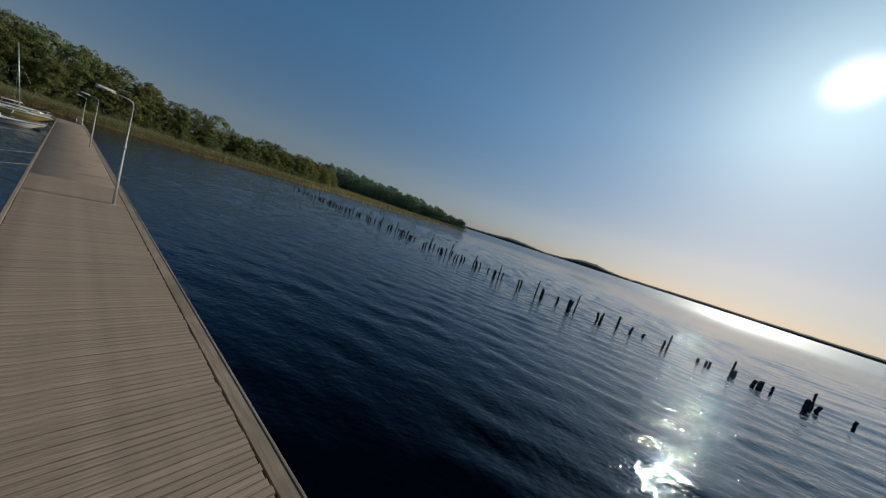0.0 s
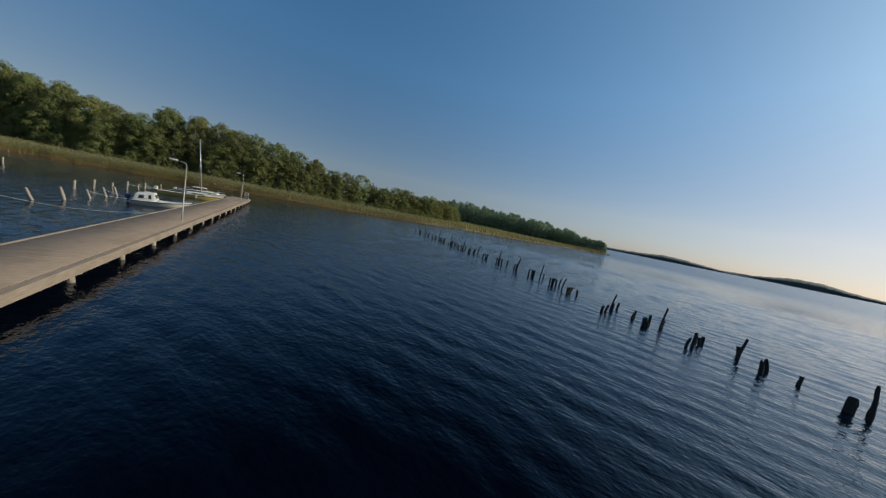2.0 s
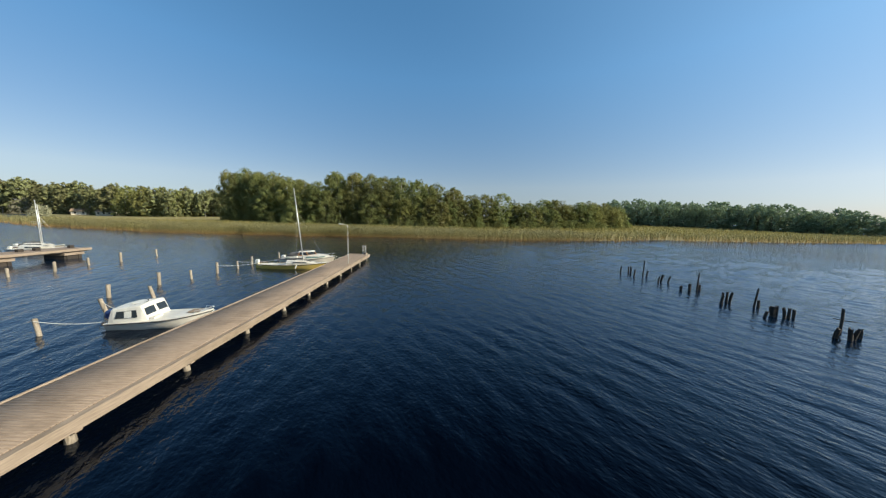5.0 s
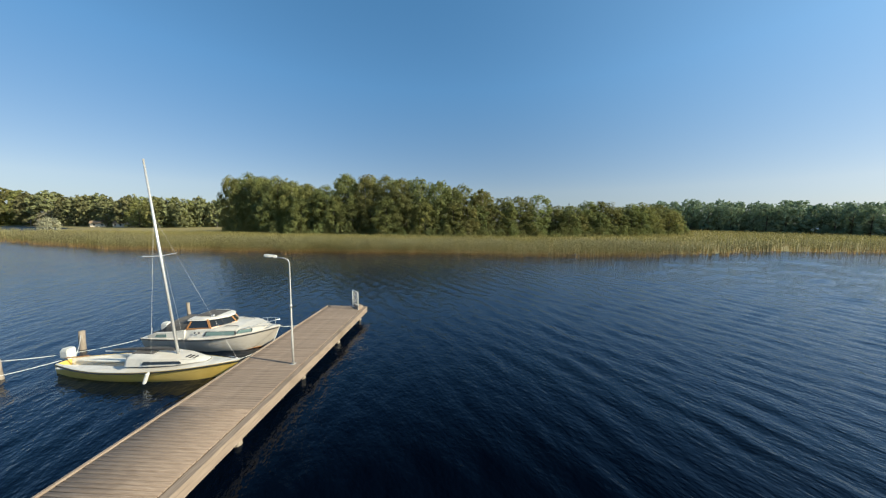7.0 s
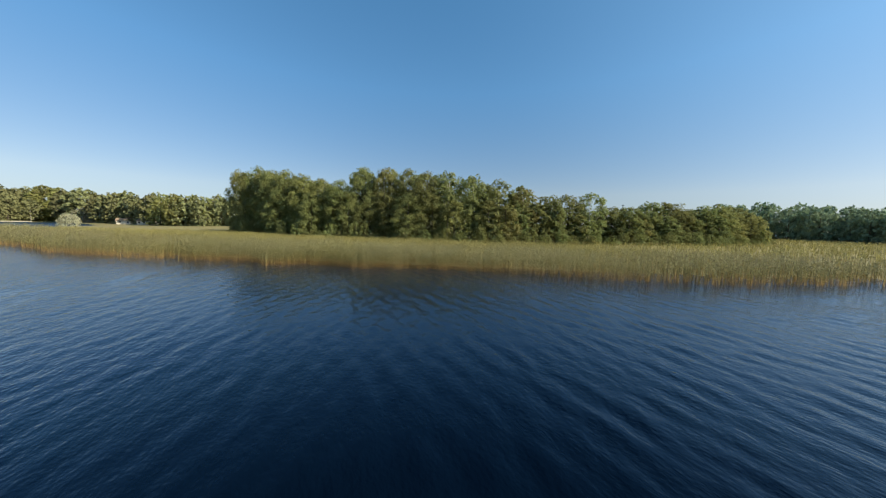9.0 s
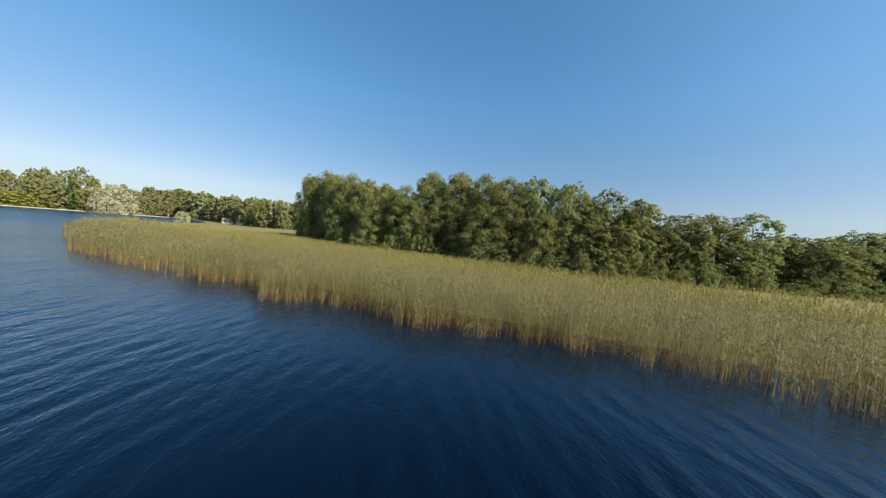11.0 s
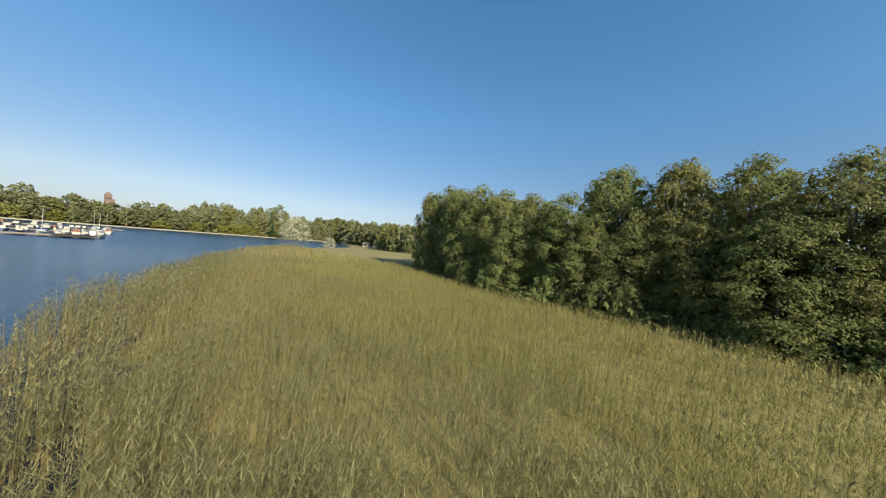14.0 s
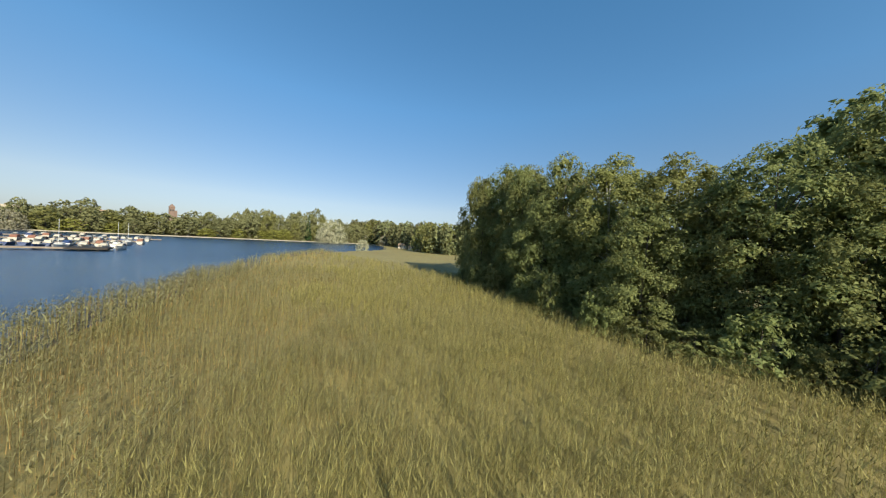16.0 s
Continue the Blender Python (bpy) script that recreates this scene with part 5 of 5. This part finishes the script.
for row, back in enumerate((8.5, 15.0, 23.0)):
    x = -84.0 + row * 2
    while x < 128:
        fy = float(np.interp(x, FRONT_X, FRONT_Y))
        big = float(np.interp(x, [-86, -70, -64, -56, -50, -45, -41.5, -39, -34, -26, -15, 0, 18, 45, 128], [1.20, 1.18, 1.10, 0.99, 0.93, 0.93, 0.90, 1.14, 1.15, 1.15, 1.10, 1.02, 0.88, 0.70, 0.64]))
        if x > 24 and rnd.random() < 0.4:
            plant(rnd.choice(SPRUCES), x, fy + back, 0.9, big * rnd.uniform(1.05, 1.3), "dark conical spruce in the wood", "trees of the wood")
        else:
            plant(rnd.choice(HIGH_KIND if row == 0 and x < -8 else TALL_KIND if row == 0 or (row == 1 and -60 < x < 0) else BACK_KIND), x, fy + back + rnd.uniform(-1.5, 1.5), rnd.uniform(0.85, 1.1), big * (rnd.uniform(0.95, 1.04) if x < -8 else rnd.uniform(0.86, 1.08)), "tall broadleaf tree rising behind the wood's edge", "trees of the wood")
        x += rnd.uniform(6.0, 8.0) * (1 + 0.25 * row)
# the second wood on the cape
CAPE = [(128, 172), (150, 158), (170, 146), (188, 132), (200, 112), (204, 92), (200, 74), (192, 60)]
spots = []
for row in range(3):
    for (x0, y0), (x1, y1) in zip(CAPE, CAPE[1:]):
        for k in range(4):
            f = (k + rnd.random() * 0.7) / 4
            if row and y1 < 80:
                continue
            low = float(np.interp(y0, [60, 90, 132, 172], [0.50, 0.60, 0.86, 1.0]))
            spots.append((rnd.choice(CAPE_KIND), x0 + (x1 - x0) * f + row * 8, y0 + (y1 - y0) * f + row * 7, rnd.uniform(0.8, 1.05), low * rnd.uniform(0.95, 1.2) * (1 + 0.12 * row)))
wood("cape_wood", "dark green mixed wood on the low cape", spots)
# the birch wood beyond the meadow and the trees round the bay
for k in range(64):
    f = k / 63
    az = radians(152 - 34 * f)
    d = 255 + 25 * math.sin(7 * f) + rnd.uniform(-9, 25) + 15.0 * max(0.0, 14 - 34 * f)
    plant(rnd.choice((FAR_KIND[0], FAR_KIND[1], FAR_KIND[1], FAR_KIND[3])), d * math.cos(az), -10 + d * math.sin(az), rnd.uniform(1.0, 1.4) * d / 270, rnd.uniform(1.15, 1.5) * (d / 270) ** 0.8, "birch or alder in the open wood beyond the meadow", "trees beyond the meadow")
spots = []
for k in range(120):
    yy = 218 - 306 * k / 119
    row = k % 4
    xx = -float(np.interp(yy, [-100, 20, 200, 260], [322, 345, 366, 366])) - 10 - rnd.uniform(0, 10) - row * 12
    swell = (1.0 + 0.42 * noise.noise((yy * 0.028, row * 1.7, 2.2))) * float(np.interp(yy, [-90, 50, 110, 220], [0.70, 0.76, 1.02, 1.0]))
    kind = FAR_KIND[4] if row == 0 and rnd.random() < 0.35 else rnd.choice(FAR_KIND[:4])
    spots.append((kind, xx, yy + rnd.uniform(-2, 2), rnd.uniform(1.1, 1.8), (0.6 if kind is FAR_KIND[4] else rnd.uniform(0.85, 1.35)) * swell * (1.12 + 0.17 * row)))
wood("bank_wood", "green parkland trees along the far bank", spots)
plant(SPRUCES[1], -372, 138, 1.4, 2.0, "tall pointed poplar above the bank trees", "trees along the far bank")
for x, y, s in ((-352, 156, 1.7), (-346, 149, 1.15), (-326, 208, 0.85), (-205, 125, 0.45), (-338, -38, 0.8)):
    plant(WILLOWS[int(abs(x)) % 2], x, y, s, s * rnd.uniform(1.05, 1.2), "rounded silver-grey willow by the water", "willows")
for kind in STOCK:
    if kind not in used:
        plant(kind, -380 - 6 * len(used), 120, 1.0, 1.0, "green parkland tree along the far bank", "trees along the far bank")

# ---------------------------------------------------------------- reeds and meadow
def reed_bed(rng, x, y, tall, width, leaves, plume, upright=0.0):
    """Reed plants as one mesh: a bent stem, long drooping leaves and a plume. Returns corners, triangles and material slots."""
    n = len(x)
    z0 = np.maximum(ground_z(x, y), -0.15) - 0.05
    foot = np.stack([x, y, z0], 1)
    a = rng.normal(0.9, 0.9, n)
    lean = tall * rng.uniform(0.01, 0.12, n)
    top = foot + np.stack([lean * np.cos(a), lean * np.sin(a), tall], 1)
    b = rng.uniform(0, 2 * np.pi, n)
    side = np.stack([np.cos(b), np.sin(b), 0 * b], 1) * (width * 0.35)[:, None]
    mid = foot * 0.5 + top * 0.5 - np.stack([lean * np.cos(a), lean * np.sin(a), 0 * a], 1) * 0.18
    vs, ts, ix = [], [], []
    base = 0

    def add(v, quads, slot):
        nonlocal base
        k = v.shape[1]
        i = base + np.arange(n)[:, None] * k
        for q in quads:
            ts.append(i + q)
            ix.append(np.full(n, slot))
        vs.append(v.reshape(-1, 3))
        base += n * k

    add(np.stack([foot - side, foot + side, mid + side * 0.9, mid - side * 0.9, top], 1), ((0, 1, 2), (0, 2, 3), (3, 2, 4)), 0)
    c0 = rng.uniform(0, 2 * np.pi, n)
    for k in range(leaves):
        # leaves stand alternately to both sides of the stem, bent over at the tip by the wind
        f = np.clip((k + rng.uniform(0, 1, n)) / leaves * (0.74 - 0.1 * min(upright, 1)) + 0.24 - 0.2 * min(upright, 1), 0, 0.98)[:, None]
        root = np.where(f < 0.5, foot + (mid - foot) * f * 2, mid + (top - mid) * (f * 2 - 1))
        c = c0 + np.pi * k + rng.normal(0, 0.5, n)
        c = np.where(rng.random(n) < 0.3, rng.normal(0.9, 0.7, n), c)
        out = np.stack([np.cos(c), np.sin(c), rng.uniform(0.5, 1.2, n) + upright], 1)
        ln = (tall * rng.uniform(0.11, 0.19, n) * (1 + 0.25 * min(upright, 1)))[:, None]
        across = np.stack([-np.sin(c), np.cos(c), 0 * c], 1) * (width * 0.75)[:, None]
        tip = root + out * ln * (1, 1, 0.8)
        low = root + out * ln * 0.18
        add(np.stack([low - across, low + across, tip], 1), ((0, 1, 2),), 0)
    if plume:
        c = rng.normal(0.9, 0.5, n)
        tip = top + np.stack([0.09 * np.cos(c), 0.09 * np.sin(c), 0.15 + 0 * c], 1) * tall[:, None] / 2
        add(np.stack([top, (top + tip) / 2 + side * 1.5, tip, (top + tip) / 2 - side * 1.5], 1), ((0, 1, 2), (0, 2, 3)), 1)
    return np.concatenate(vs), np.concatenate(ts), np.concatenate(ix)


def scatter(rng, x0, x1, y0, y1, density):
    n = int((x1 - x0) * (y1 - y0) * density)
    return rng.uniform(x0, x1, n), rng.uniform(y0, y1, n)


def off_line(x, y, ax, ay, bx, by):
    f = np.clip(((x - ax) * (bx - ax) + (y - ay) * (by - ay)) / ((bx - ax) ** 2 + (by - ay) ** 2), 0, 1)
    return np.hypot(x - ax - f * (bx - ax), y - ay - f * (by - ay))


# tongues and notches of the outer reed edge
TONGUE_X = [-120, -84, -79, -70, -60, -50, -45, -40, -38.5, -36, -32, -28.5, -26, -23.5, -21, -19.5, -16.7, -14.5, -12, -8, -5, 0, 4, 8, 13, 17, 28, 38, 50, 60]
TONGUE = [1.3, 0.9, 0.3, 0.3, 1.1, 1.3, 1.5, 0.9, 0.0, 1.6, 1.0, -0.4, 1.2, 2.8, 2.0, 1.0, 0.4, 1.6, 2.0, 1.0, 0.4, 0.3, 0.8, 1.6, 2.7, 3.2, 2.8, 1.8, 0.0, 1.0]


def reed_edge(x, y):
    """How far inside the ragged outer edge of the reeds a place lies."""
    w = 0.25 * np.sin(x * 1.7) * np.sin(x * 0.37 + 2) + 0.45 * np.sin(x * 3.3 + y * 2.3) * np.sin(y * 2.9 + x)
    return inland(x, y) + np.interp(x, TONGUE_X, TONGUE) + 0.2 + w


def front(x):
    return np.interp(x, FRONT_X + [140, 175, 200], FRONT_Y + [150, 140, 70])


rng = np.random.default_rng(3)
bands = ((0, 12.5, 46.0, 0.015, 8, True), (12.5, 26, 20.0, 0.027, 6, True), (26, 56, 9.5, 0.054, 5, True), (56, 400, 2.1, 0.13, 2, False))
for k, (near, far, dens, wd, lv, pl) in enumerate(bands):
    x, y = scatter(rng, *((-80, 30, 28, 86) if k < 2 else (-115, 60, 28, 95) if k == 2 else (-235, 205, 28, 175)), dens)
    d, e = off_line(x, y, -4, 24, -52, 62), reed_edge(x, y)
    inner = front(x) - y
    stray = (e > -1.5) & (x > -45) & (x < -8) & (rng.random(len(x)) < 0.02)
    keep = (d >= near) & (d < far) & ((e > 0) | stray) & (inner > -2) & (y < np.where(x < -88, np.interp(x, [-235, -150, -88], [230, 118, 96]), 400))
    thin = np.interp(e, [0, 0.3, 1.5, 7, 9], [0.8, 1.0, 1.0, 1.0, 0.62])
    keep &= rng.random(len(x)) < thin
    x, y, e = x[keep], y[keep], e[keep]
    patch = np.array([noise.noise((a * 0.09, b * 0.09, 0.3)) for a, b in zip(x, y)])
    tuft = np.array([noise.noise((a * 0.75, b * 0.75, 7.7)) for a, b in zip(x, y)])
    fine = np.array([noise.noise((a * 2.1, b * 2.1, 3.1)) for a, b in zip(x, y)])
    keep = rng.random(len(x)) < np.clip(0.82 + 0.8 * tuft + 1.1 * fine, 0.15, 1)
    x, y, e, patch, tuft, fine = x[keep], y[keep], e[keep], patch[keep], tuft[keep], fine[keep]
    tall = np.interp(e, [0, 4, 14, 30], [2.0, 2.15, 1.75, 1.35]) * (1 + 0.16 * patch + 0.30 * tuft + 0.22 * fine) * rng.uniform(0.8, 1.15, len(x))
    grassy = np.interp(e, [12, 32], [0, 1]) + 0.5 * patch + rng.normal(0, 0.12, len(x)) > 0.5
    for name, sel, mat, lab in (("reed_bed", ~grassy, REED, "dense grey-green reeds with straw stems and brown plumes"), ("meadow_grass", grassy, MEADOW, "tall yellow-green marsh grass bent by the wind")):
        if sel.sum() < 5:
            continue
        v, t, ix = reed_bed(rng, x[sel], y[sel], tall[sel], np.full(sel.sum(), wd) * rng.uniform(0.7, 1.3, sel.sum()), lv + (2 if k == 0 and name == "reed_bed" else 0), pl and name == "reed_bed", 0.0 if name == "reed_bed" else 0.7)
        ob = new(name, tri_mesh(name, v, t, [mat, PLUME], ix))
        tagged(ob, lab, "reeds" if name == "reed_bed" else "grass", kind="stuff")

# ---------------------------------------------------------------- deck boards of the pier
STEP = 0.098
BOARDS = []
for k in range(5):
    bm = box(bmesh.new(), -W + 0.075 + 0.004 * k, -0.222 - 0.006 * (k % 3), 0.004, STEP - 0.003 - 0.0008 * k, 0.0, 0.045, 0.004)
    BOARDS.append(finish(bm, "plank", DECK))
rnd = random.Random(9)
rest_v, rest_t = [], []
count = int((PIER1 - PIER0) / STEP)
for k in range(count):
    y0 = PIER1 - STEP * (k + 1)
    z = H - 0.045 + rnd.uniform(-0.003, 0.003)
    if -68.5 < y0 < -49.0 or y0 > -9.5:
        p = new("plank", BOARDS[rnd.randrange(5)])
        p.location, p.rotation_euler, p.parent = (rnd.uniform(-0.006, 0.006), y0, z), (rnd.uniform(-.004, .004), rnd.uniform(-.0015, .0015), rnd.uniform(-.0015, .0015)), pier
    else:
        me = BOARDS[rnd.randrange(5)]
        base = sum(len(v) for v in rest_v)
        rest_v.append(np.array([(v.co.x, v.co.y + y0, v.co.z + z) for v in me.vertices]))
        me.calc_loop_triangles()
        rest_t.append(np.array([tuple(t.vertices) for t in me.loop_triangles]) + base)
rest = new("plank_run", tri_mesh("plank_run", np.concatenate(rest_v), np.concatenate(rest_t), [DECK]))
rest.parent = pier
tagged(rest, kind="stuff")
